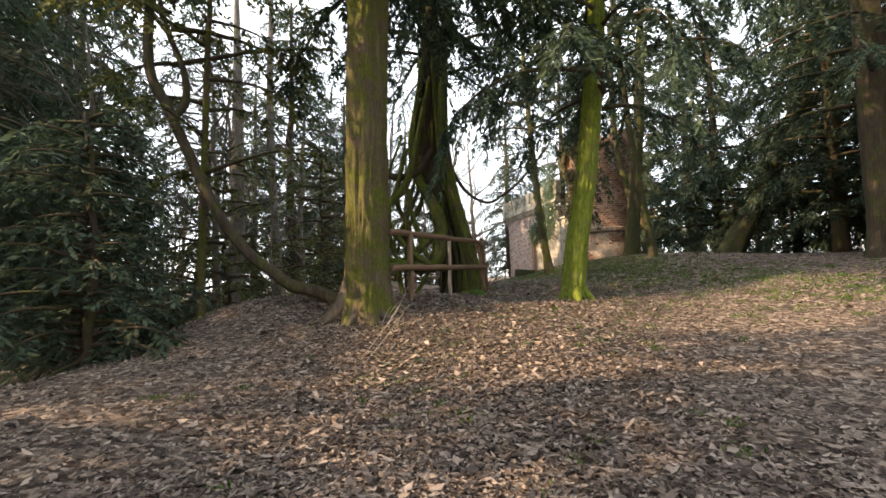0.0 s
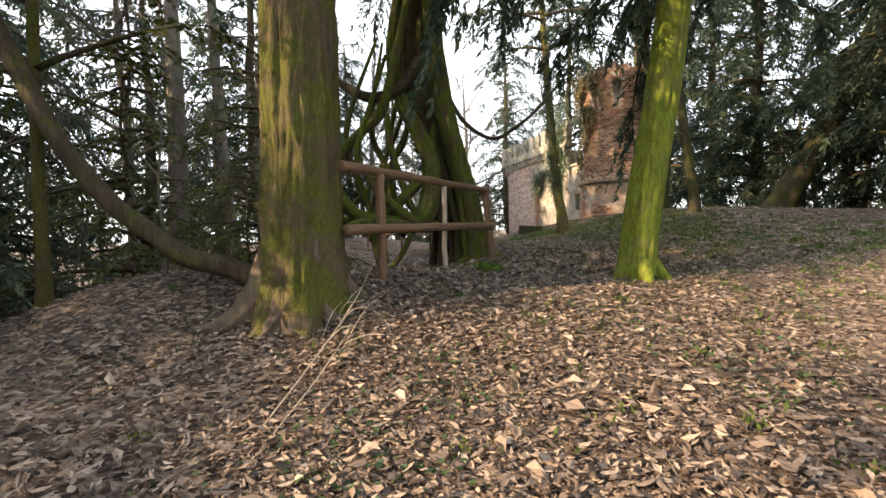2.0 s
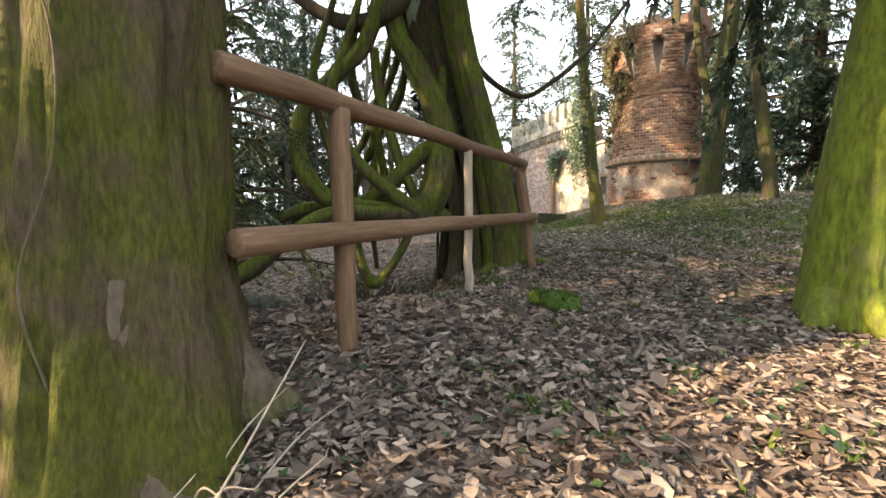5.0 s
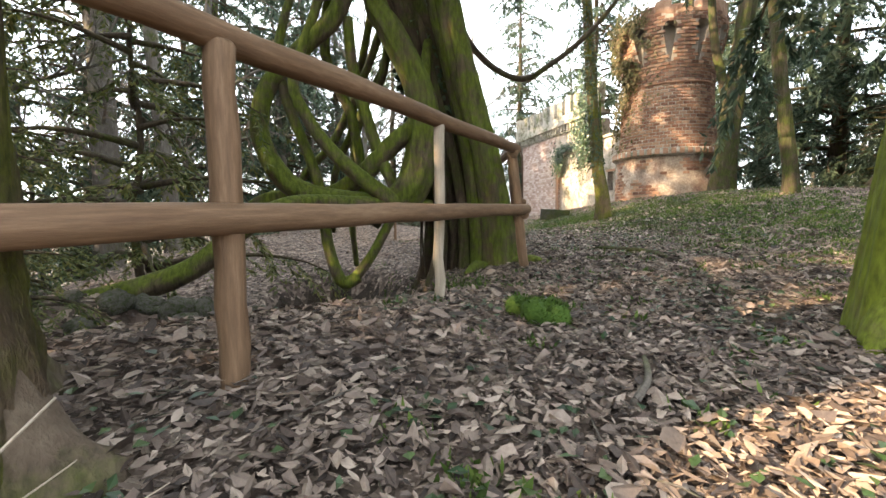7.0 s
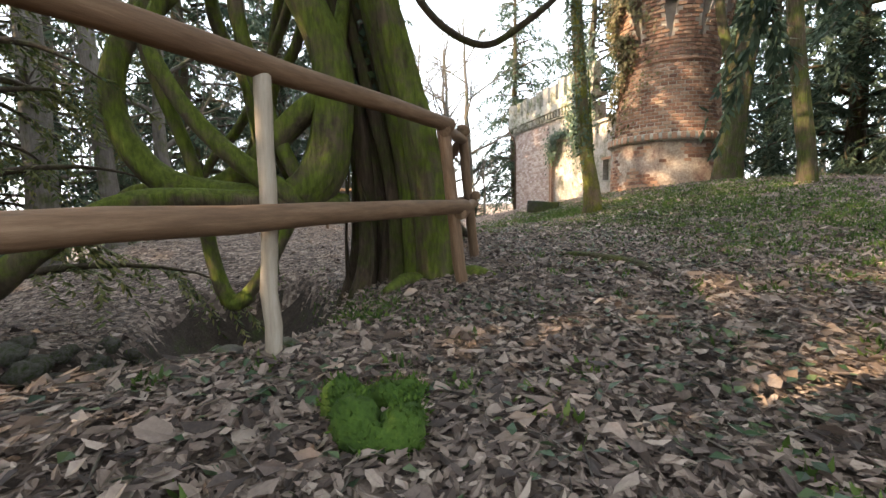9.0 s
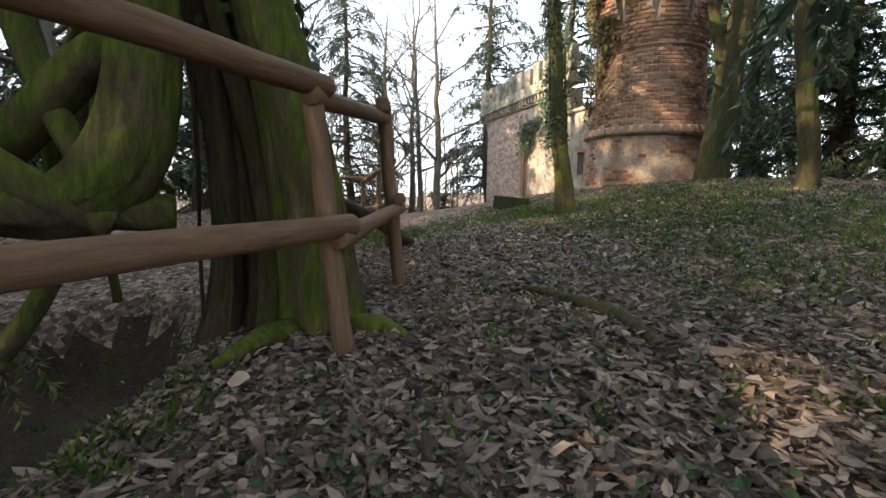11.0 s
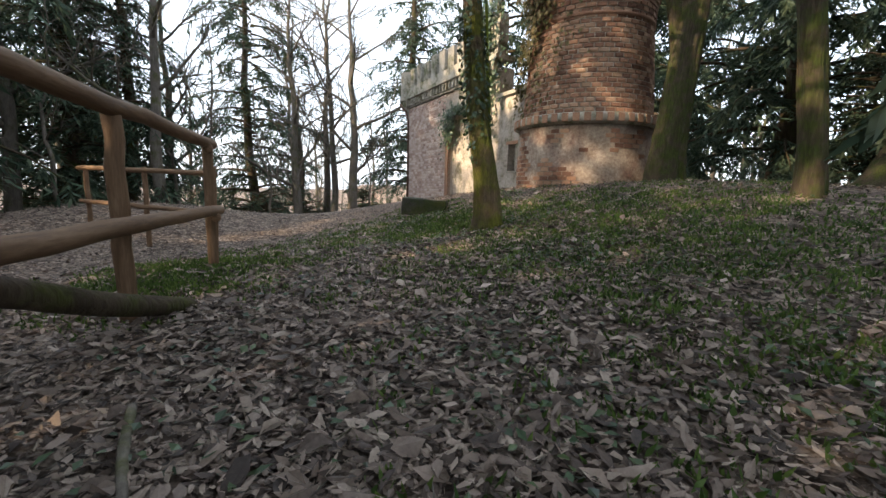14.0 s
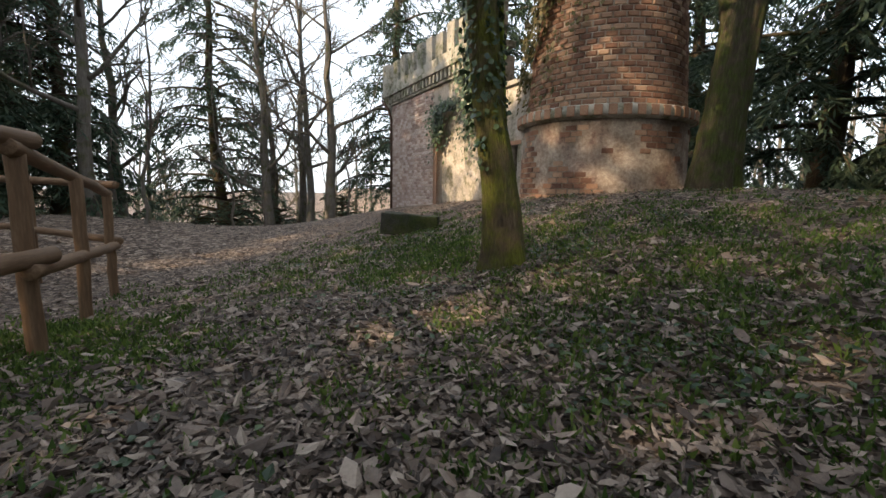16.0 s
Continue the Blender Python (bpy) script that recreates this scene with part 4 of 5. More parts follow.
def spin(name, pr, mat, parent, seg=72, label=""):
    """A turned part about the vertical axis from (radius, height) pairs."""
    vs = [(r * math.cos(a), r * math.sin(a), z) for r, z in pr for a in np.linspace(0, 2 * np.pi, seg, endpoint=False)]
    fs = [(i * seg + j, i * seg + (j + 1) % seg, (i + 1) * seg + (j + 1) % seg, (i + 1) * seg + j) for i in range(len(pr) - 1) for j in range(seg)]
    return part_mesh(name, mesh_of(name, [(vs, fs)], mat), parent, label)


TZ = 1.5                                   # tower heights count from here


def shaft_radius(z):
    """Outer radius of the brick shaft at height z above the tower's foot."""
    return float(np.interp(z, [2.4, 4.9, 5.4, 6.0, 6.5, 6.9, 8.0], [1.74, 1.56, 1.60, 1.74, 1.87, 1.93, 1.94]))


def tower():
    t = thing("brick_tower", (TX, TY, TZ), "round ruined brick tower with a moulded band and crumbling top", "tower")
    spin("base", [(1.86, -1.2), (1.80, 2.36), (1.5, 2.36)], M_render, t, label="rendered base with flaking brick")
    spin("band", [(1.6, 2.33), (1.86, 2.36), (1.95, 2.42), (1.95, 2.54), (1.9, 2.62), (1.6, 2.64)], M_cornice, t, label="mossy moulded band")
    for k in range(46):
        a = k * 2 * math.pi / 46
        ob = part("dentil", box(-0.08, -0.1, -0.1, 0.08, 0.1, 0.1, 0.012), M_brick_joined, t)
        ob.matrix_basis = pose(1.86 * math.cos(a), 1.86 * math.sin(a), 2.5, 0, 0, math.degrees(a) + 90)
    spin("shaft", [(shaft_radius(z) - 0.014, z) for z in np.linspace(2.5, 5.4, 20)] + [(1.52, 5.5), (1.52, 7.2), (1.35, 7.2), (1.35, 2.5)], M_mortar, t)
    spin("string_course", [(shaft_radius(4.95) - 0.04, 4.9), (shaft_radius(4.95) + 0.035, 4.92), (shaft_radius(4.95) + 0.035, 4.99), (shaft_radius(4.95) - 0.04, 5.02)], M_brick_joined, t)
    # hanging dry creeper on the shaded shoulder
    rs = np.random.RandomState(95)
    m = 3600
    h = 2.6 + 5.2 * rs.beta(1.6, 1.1, m)
    a = rs.normal(3.2, 0.3, m) + 0.1 * (h - 5)
    lump = np.array([noise.noise(Vector((p * 3, q * 0.9, 7))) for p, q in zip(a, h)])
    keep = lump > -0.12
    h, a = h[keep], a[keep]
    m = len(h)
    rr = np.array([shaft_radius(q) for q in h]) + rs.uniform(0.02, 0.3, m)
    P = np.stack([rr * np.cos(a), rr * np.sin(a), h], 1)
    D = np.stack([0.4 * np.cos(a), 0.4 * np.sin(a), -np.ones(m)], 1) + rs.normal(0, 0.3, (m, 3))
    D /= np.linalg.norm(D, axis=1)[:, None]
    U = np.stack([np.cos(a), np.sin(a), np.zeros(m)], 1) + rs.normal(0, 0.4, (m, 3))
    part_mesh("creeper", mesh_of("creeper", [leaves_at(P, D, U, rs.uniform(0.08, 0.17, m), rs.uniform(0.05, 0.11, m))], M_creeper, False), t, "dry brownish green creeper")
    return t


M_creeper = material("dry_creeper", [(0.05, 0.055, 0.02), (0.12, 0.11, 0.045), (0.22, 0.17, 0.09)], 2, 9, 0.7, 0, vary=0.6, island=True, translucent=0.25)
the_tower = tower()


# ---- woodland ----
def bare_tree(name, seed, height, radius, label, mat, **kw):
    t = thing(name, (0, 0, 0), label, "tree")
    rs = np.random.RandomState(seed)
    z = np.linspace(-0.4, height, 16)
    p = np.stack([np.cumsum(rs.normal(0, 0.09, 16)), np.cumsum(rs.normal(0, 0.09, 16)), z], 1)
    p[:2, :2] = 0
    part_mesh("trunk", mesh_of("trunk", [tube(p, np.linspace(radius, radius * 0.15, 16), 10, 0.06, 4, 0.4, seed)], mat), t)
    crown = []
    for v, f in bare_crown(seed, height, radius, **kw):
        v = v + np.array([np.interp(v[0][2], z, p[:, 0]), np.interp(v[0][2], z, p[:, 1]), 0])
        crown.append((v, f))
    part_mesh("branch", mesh_of("branch", crown, mat), t)
    return t


def woodland():
    e = evergreen("evergreen_tree", 101, 16, 4.6, 74, 0.1, 0.15, 0.3, M_needle, M_bark_dark, "tall dark evergreen tree with drooping boughs, several added unseen for shade", per=112, leaf=0.35, width=0.072)
    # Trees left of the view and behind the start are added to cast shade
    plant(e, [(-15.5, 17.3, 1.15, 300), (-14, 12.2, 1.2, 0), (-17, 14.6, 1.6, 140), (-19.5, 20, 0.95, 80), (-9, 27, 1.2, 160), (-14, 33, 1.15, 200), (10.5, 36, 1.1, 130), (-5.5, 31.5, 0.8, 20), (6.5, 41, 1.1, 170), (-6, -4, 1.1, 45), (5, -5, 1.1, 75),
              # Mostly shade casters added out of view, with gaps left for sun patches
              (-13.2, 6.6, 1.2, 0), (-10.6, -1.9, 1.2, 77), (-18.5, 22.5, 1.4, 154), (-22.8, -0.8, 0.85, 231), (-14.9, 26.4, 1.2, 308), (-19.7, -0.3, 0.7, 25), (-19.2, -5.4, 1.2, 102), (-12.2, 9.3, 1.3, 60), (-7.0, 30.6, 0.9, 15), (-9.5, 35.5, 1.0, 40), (-3.0, 41, 1.1, 110)])
    d = evergreen("evergreen_tree", 105, 16, 4.8, 84, 0.08, 0.17, 0.3, M_needle, M_bark_dark, "tall dense evergreen tree with dark hanging sprays", per=195, leaf=0.29, width=0.06)
    plant(d, [(15.5, 24.5, 1.0, 100), (18.5, 17, 1.1, 20), (15, 32, 1.1, 300), (22, 10, 1.1, 210), (16.5, 8, 1.0, 10), (16, 17.5, 1.0, 15), (19.5, 21.5, 1.25, 95), (25, 18, 1.3, 130), (19, 33, 1.2, 220), (17.5, 12.5, 1.1, 250)])
    b = evergreen("evergreen_shrub", 102, 4.6, 2.1, 70, 0.02, 0.1, 0.1, M_needle, M_bark_dark, "dense dark evergreen shrub", "shrub", per=260, leaf=0.16, width=0.06, cone=0.55)
    plant(b, [(-5.95, 7.2, 0.95, 0), (14.5, 21.5, 0.7, 30), (17.5, 21.5, 0.8, 120), (12.5, 30, 0.8, 200), (20, 14, 0.9, 280)])
    s = evergreen("young_evergreen", 103, 5.2, 2.3, 34, 0.1, 0.12, 0.06, M_needle_lit, M_bark_dark, "young evergreen with thin feathery sprays", "tree", per=420, leaf=0.1, width=0.03, cone=0.5)
    plant(s, [(-3.6, 12.9, 0.95, 20), (-2.75, 10.0, 0.42, 200), (-6.6, 13.2, 1.1, 140)])
    w = bare_tree("bare_tree", 111, 14, 0.2, "slender leafless tree against the sky", M_bark_grey, limbs=12, depth=2, low=0.22, kids=7)
    plant(w, [(1.6, 38.1, 1.0, 0), (-6.5, 41, 0.8, 150), (-10, 37, 1.05, 290), (-1.5, 47, 1.2, 30), (-18, 30, 0.9, 190), (-16, 25, 0.7, 60), (-9.5, 12.0, 0.75, 60), (12, 46, 1.1, 20), (-7.8, 15.2, 0.8, 75), (-9.8, 20.5, 0.9, 15), (-3.7, 29.6, 0.95, 200), (0.9, 40.5, 1.1, 250)])
    x = bare_tree("bare_tree", 112, 13, 0.26, "crooked leafless tree with spreading branches", M_bark_grey, limbs=9, depth=2, low=0.16, kids=7)
    plant(x, [(2.6, 37.0, 1.0, 40), (-4.8, 34.0, 0.85, 200), (-0.5, 42, 1.0, 120), (-12, 39, 1.0, 20), (-21, 22, 1.1, 110), (-24, 14, 1.1, 300), (-7.0, 21.5, 0.85, 250), (-7.6, 29.0, 0.9, 60), (-0.2, 37.6, 0.95, 170)])
    y = bare_tree("bare_sapling", 113, 6, 0.06, "thin leafless sapling among the far trees", M_bark_grey, limbs=9, depth=1, low=0.2, kids=7)
    plant(y, [(-2.0, 28.5, 1.0, 0), (-3.5, 30.5, 1.1, 100), (-0.8, 33, 1.0, 200), (0.6, 31.0, 0.8, 60), (-5.5, 27.5, 1.1, 150), (3.4, 34.5, 0.9, 240), (-7.5, 31, 1.2, 10), (-9, 24, 1.0, 80), (-11.5, 24.5, 1.1, 190), (-11, 17, 0.9, 40), (-13, 15, 1.0, 310)])
    h = evergreen("undergrowth_bush", 104, 1.5, 1.4, 40, 0.02, 0.05, 0.05, M_needle, M_bark_dark, "low dark bush on the woodland floor", "shrub", per=200, leaf=0.1, width=0.05, cone=0.4)
    plant(h, [(-1.9, 37.5, 1.3, 0), (-5.5, 36.5, 1.2, 130), (3.2, 38.5, 1.0, 210), (-8.2, 35, 1.3, 300), (1.0, 41.5, 1.2, 20), (-3.6, 38.5, 1.2, 60), (0.0, 39.5, 1.1, 200), (-9.5, 17, 0.9, 100), (-12, 22, 1.2, 20), (-6.8, 30, 1.0, 90), (-14.5, 16, 1.2, 250), (-7.2, 11.5, 0.8, 30)])


woodland()


def distant_woods():
    """Hazy far woods all round: trunks, forks and low brush, too far to tell apart."""
    rs = np.random.RandomState(33)
    chunks, P = [], []
    for k in range(330):
        a = rs.uniform(0, 6.283)
        d = rs.uniform(46, 85)
        x, y = 2 + d * math.cos(a), 14 + d * math.sin(a)
        if y > 10 and d < 50 and abs(x) < 12:
            continue
        z, h, r = ground(x, y), rs.uniform(9, 17), rs.uniform(0.1, 0.3)
        chunks.append(tube([(x, y, z - 0.5), (x + rs.normal(0, 0.4), y, z + h * 0.5), (x + rs.normal(0, 0.9), y, z + h)], [r, r * 0.7, r * 0.2], 5))
        for j in range(9):
            zz = z + h * rs.uniform(0.25, 0.95)
            b, ln = rs.uniform(0, 6.283), rs.uniform(1.0, 3.6)
            chunks.append(tube([(x, y, zz), (x + 0.5 * ln * math.cos(b), y + 0.5 * ln * math.sin(b), zz + 0.5 * ln), (x + ln * math.cos(b), y + ln * math.sin(b), zz + 0.9 * ln)], [r * 0.35, r * 0.2, 0.01], 3))
        m = 46
        P.append(np.stack([x + rs.normal(0, 1.6, m), y + rs.normal(0, 1.6, m), z + np.abs(rs.normal(0, 1.3, m))], 1))
    tagged(new("distant_woods", mesh_of("distant_woods", chunks, M_bark_grey)), "bare woodland in the hazy distance", "woods", kind="stuff")
    P = np.vstack(P)
    m = len(P)
    D = rs.normal(0, 1, (m, 3)) + np.array((0, 0, 0.6))
    D /= np.linalg.norm(D, axis=1)[:, None]
    tagged(new("distant_brush", mesh_of("distant_brush", [leaves_at(P, D, rs.normal(0, 1, (m, 3)), rs.uniform(0.3, 0.9, m), rs.uniform(0.15, 0.4, m))], M_needle, False)), "low green brush in the hazy distance", "brush", kind="stuff")


distant_woods()


# ---- small things on the ground ----
def stone_block():
    bm = box(-0.52, -0.2, -0.2, 0.52, 0.2, 0.2, 0.03)
    bmesh.ops.subdivide_edges(bm, edges=bm.edges[:], cuts=3, use_grid_fill=True)
    for v in bm.verts:
        v.co += Vector((noise.noise(v.co * 3), noise.noise(v.co * 3 + Vector((9, 0, 0))), noise.noise(v.co * 3 + Vector((0, 9, 0))))) * 0.035
    ob = part("stone_block", bm, M_slab, None, "", True)
    ob.matrix_world = pose(4.3, 23.2, ground(4.3, 23.2) + 0.15, 0, 4, -16)
    tagged(ob, "long rough mossy stone block lying in the grass", "stone")


def moss_clump():
    """A low broken ring of moss on a rotten stump."""
    t = thing("mossy_stump", (0.78, 10.12, ground(0.78, 10.12) - 0.01), "low rotten stump ringed with bright green moss", "stump")
    a = np.linspace(0.6, 6.1, 26)
    rad = 0.135 + 0.02 * np.sin(3 * a)
    q = np.stack([rad * np.cos(a), rad * np.sin(a), 0.085 + 0.03 * np.sin(2 * a + 1), 0.066 + 0.018 * np.sin(5 * a)], 1)
    q[0, 3] = q[-1, 3] = 0.02
    part_mesh("moss", mesh_of("moss", [tube(q[:, :3], q[:, 3], 16, 0.1, 3, 0, 3, 0.22)], M_mossy), t)
    part_mesh("core", mesh_of("core", [tube([(0, 0, -0.05), (0, 0, 0.03), (0, 0, 0.05)], [0.12, 0.11, 0.06], 14, 0.1, 4, 0, 5, 0.1)], M_bark_dark), t, "dark rotten wood")
    rs = np.random.RandomState(19)
    m = 1500
    i = rs.randint(0, 26, m)
    b = rs.uniform(0, 6.283, m)
    out = np.stack([np.cos(a[i]) * np.cos(b), np.sin(a[i]) * np.cos(b), np.sin(b)], 1)
    P = q[i, :3] + out * q[i, 3:4] * 0.95 + rs.normal(0, 0.008, (m, 3))
    D = out + rs.normal(0, 0.5, (m, 3)) + np.array((0, 0, 0.4))
    D /= np.linalg.norm(D, axis=1)[:, None]
    part_mesh("moss_pile", mesh_of("moss_pile", [leaves_at(P, D, rs.normal(0, 1, (m, 3)), rs.uniform(0.012, 0.03, m), rs.uniform(0.006, 0.012, m))], M_moss_pile, False), t)


def lying(name, pts, radii, mat, label, cat, seg=10, n=24, lift=0.0):
    """A root, log or stick lying on the ground: pts are (x, y, height over the ground)."""
    x, y = pts[0][:2]
    z0 = ground(x, y)
    p = smooth_line([(a - x, b - y, ground(a, b) - z0 + h + lift, r) for (a, b, h), r in zip(pts, radii)], n)
    ob = new(name, mesh_of(name, [tube(p[:, :3], p[:, 3], seg, 0.06, 3, 0, len(pts), 0.05)], mat))
    ob.location = (x, y, z0)
    return tagged(ob, label, cat)


def ground_things():
    stone_block()
    moss_clump()
    lying("tree_root", [(2.3, 13.75, 0.01), (2.45, 13.6, 0.045), (2.66, 13.25, 0.045), (2.8, 12.95, 0.045), (2.84, 12.6, 0.03), (2.8, 12.4, -0.05)], [0.022, 0.034, 0.045, 0.05, 0.046, 0.024], M_bark_trunk, "mossy tree root crossing the leafy path", "root")
    lying("fallen_log", [(0.5, 14.75, 1.0), (1.0, 15.5, 0.58), (1.25, 16.1, 0.27), (1.46, 16.75, 0.02)], [0.07, 0.075, 0.075, 0.065], M_bark_dark, "dark mossy log leaning down to the ground by the fence", "log", 14)
    lying("dry_stem", [(-1.25, 6.35, 0.0), (-1.05, 7.0, 0.15), (-0.85, 7.7, 0.3), (-0.7, 8.3, 0.5)], [0.006, 0.006, 0.005, 0.003], M_wood_grey, "thin pale dry stem leaning over the leaves", "stick", 6)
    lying("dry_stem", [(-1.15, 6.3, 0.0), (-0.95, 6.9, 0.12), (-0.8, 7.5, 0.22)], [0.006, 0.005, 0.003], M_wood_grey, "thin pale dry stem leaning over the leaves", "stick", 6)
    rs = np.random.RandomState(71)
    for k in range(9):                     # dry stems heaped at the foot of the mossy tree
        a, x, y = rs.uniform(-0.9, 1.3), rs.uniform(-1.15, -0.8), rs.uniform(7.55, 8.15)
        ln, up = rs.uniform(0.25, 0.5), rs.uniform(0.08, 0.3)
        lying("dry_stem", [(x, y, 0.01), (x + 0.5 * ln * math.cos(a), y + 0.5 * ln * math.sin(a), 0.02 + up * 0.7), (x + ln * math.cos(a), y + ln * math.sin(a), up)], [0.005, 0.004, 0.002], M_wood_grey, "thin dry stem at the foot of the mossy tree", "stick", 6)
    lying("fallen_stick", [(1.75, 15.2, 0.03), (1.9, 14.8, 0.05), (2.1, 14.35, 0.03)], [0.022, 0.02, 0.014], M_bark_grey, "grey fallen stick among dry leaves", "stick", 8)
    lying("fallen_stick", [(0.9, 9.05, 0.04), (1.05, 9.25, 0.05), (1.15, 9.5, 0.04)], [0.018, 0.016, 0.012], M_bark_grey, "short grey stick among dry leaves", "stick", 8)
    for x, y, r in ((0.1, 11.05, 0.1), (-0.15, 10.95, 0.07), (0.28, 11.25, 0.06)):
        bm = bmesh.new()
        bmesh.ops.create_icosphere(bm, subdivisions=3, radius=r)
        for v in bm.verts:
            v.co *= 1 + 0.25 * noise.noise(v.co * 9 + Vector((x * 7, 0, 0)))
            v.co.z *= 0.6
        ob = part("field_stone", bm, M_stone, None, "", True)
        ob.matrix_world = pose(x, y, ground(x, y) + 0.02, 0, 0, x * 300)
        tagged(ob, "rounded grey stone half buried in leaves", "stone")
    rs = np.random.RandomState(17)
    me = []
    for k in range(5):                       # rounded stones stacked along the bank of the hollow
        bm = bmesh.new()
        bmesh.ops.create_icosphere(bm, subdivisions=2, radius=1.0)
        for v in bm.verts:
            v.co *= 1 + 0.3 * noise.noise(v.co * 1.6 + Vector((k * 5, 0, 0)))
            v.co.z *= 0.7
        me.append(bpy.data.meshes.new("mossy_rock"))
        bm.to_mesh(me[-1])
        bm.free()
        me[-1].polygons.foreach_set("use_smooth", [True] * len(me[-1].polygons))
        me[-1].materials.append(M_stone)
    for k in range(64):
        u = rs.uniform(0, 1)
        x = float(np.interp(u, [0, 0.35, 0.7, 1], [-2.9, -2.0, -1.6, -1.85])) + rs.normal(0, 0.1)
        y = float(np.interp(u, [0, 0.35, 0.7, 1], [10.85, 11.3, 12.3, 13.3])) + rs.normal(0, 0.12)
        r = rs.uniform(0.05, 0.13)
        ob = new("mossy_rock", me[rs.randint(5)])
        ob.matrix_world = pose(x, y, ground(x, y) + 0.25 * r, rs.normal(0, 20), rs.normal(0, 20), rs.uniform(0, 360)) @ Matrix.Diagonal((r, r * rs.uniform(0.7, 1.1), r, 1))
        tagged(ob, "rounded mossy stone in the bank of the hollow", "stone", "stones along the hollow")


ground_things()


def spread(rs, n):
    """Places for litter: dense along the way, thinning outwards."""
    a = int(n * 0.62)
    y1 = rs.uniform(1.0, 20.0, a)
    x1 = np.interp(y1, [0, 8, 12, 20], [0, 0.3, 2.2, 3.5]) + rs.normal(0, 2.4, a)
    x2, y2 = rs.uniform(-9, 12, n - a), rs.uniform(0, 30, n - a)
    return np.concatenate([x1, x2]), np.concatenate([y1, y2])


ROUND_LEAF = [(-0.52, 0, 0), (-0.2, 0.42, 0.9), (0.24, 0.38, 0.9), (0.54, 0, 0.4), (0.2, -0.4, 0.9), (-0.24, -0.38, 0.9)]
PLAIN_LEAF = [(-0.5, 0, 0), (0.05, 0.46, 1.0), (0.5, 0, 0.4), (0.0, -0.46, 1.0)]


def leaf_carpet(name, rs, x, y, outline, label):
    """Curled dry leaves lying at x, y, each folded along its midrib."""
    keep = hollow(x, y) < 0.28 + 0.5 * (rs.rand(len(x)) > 0.9)
    x, y = x[keep], y[keep]
    n = len(x)
    base = np.array(outline)
    c = len(base)
    L = rs.gamma(4.2, 0.0112, n).clip(0.016, 0.13)
    Wd = L * rs.uniform(0.26, 0.66, n)
    a = rs.uniform(0, 6.283, n)
    tilt, roll, curl = rs.normal(0, 0.24, n), rs.normal(0, 0.3, n), rs.uniform(-0.25, 0.7, n)
    z = heights(x, y) + rs.uniform(0.003, 0.042, n)
    u = base[None, :, 0] * L[:, None] * rs.uniform(0.85, 1.15, (n, c))
    v = base[None, :, 1] * Wd[:, None] * rs.uniform(0.7, 1.3, (n, c))
    w = base[None, :, 2] * (curl * Wd)[:, None] * rs.uniform(0.2, 1.5, (n, c))
    w = w + u * np.sin(tilt)[:, None] + v * np.sin(roll)[:, None] + (u / L[:, None]) ** 2 * (rs.uniform(-0.4, 0.9, n) * L)[:, None]
    X = x[:, None] + u * np.cos(a)[:, None] - v * np.sin(a)[:, None]
    Y = y[:, None] + u * np.sin(a)[:, None] + v * np.cos(a)[:, None]
    V = np.stack([X, Y, z[:, None] + w], -1).reshape(-1, 3)
    k = np.arange(n)[:, None] * c
    if c == 6:
        F = np.concatenate([k + np.array([[0, 3, 2, 1]]), k + np.array([[0, 5, 4, 3]])]).tolist()
    else:
        F = np.concatenate([k + np.array([[0, 2, 1]]), k + np.array([[0, 3, 2]])]).tolist()
    tagged(new(name, mesh_of(name, [(V, F)], M_leaf, False)), label, "leaves", kind="stuff")


def leaf_litter():
    rs = np.random.RandomState(5)
    n = 160000
    y = rs.uniform(1.2, 19.5, n)
    x = np.interp(y, [0, 8, 12, 20], [0, 0.3, 2.2, 3.5]) + rs.normal(0, 1.75, n)
    leaf_carpet("fallen_leaves", rs, x, y, ROUND_LEAF, "thick litter of dry curled brown fallen leaves")
    m = 130000
    leaf_carpet("fallen_leaves", rs, np.concatenate([rs.uniform(-9, 12, m // 2), rs.uniform(-6, 8, m - m // 2)]), np.concatenate([rs.uniform(0, 30, m // 2), rs.uniform(2, 26, m - m // 2)]), PLAIN_LEAF, "thin litter of dry brown leaves further off")


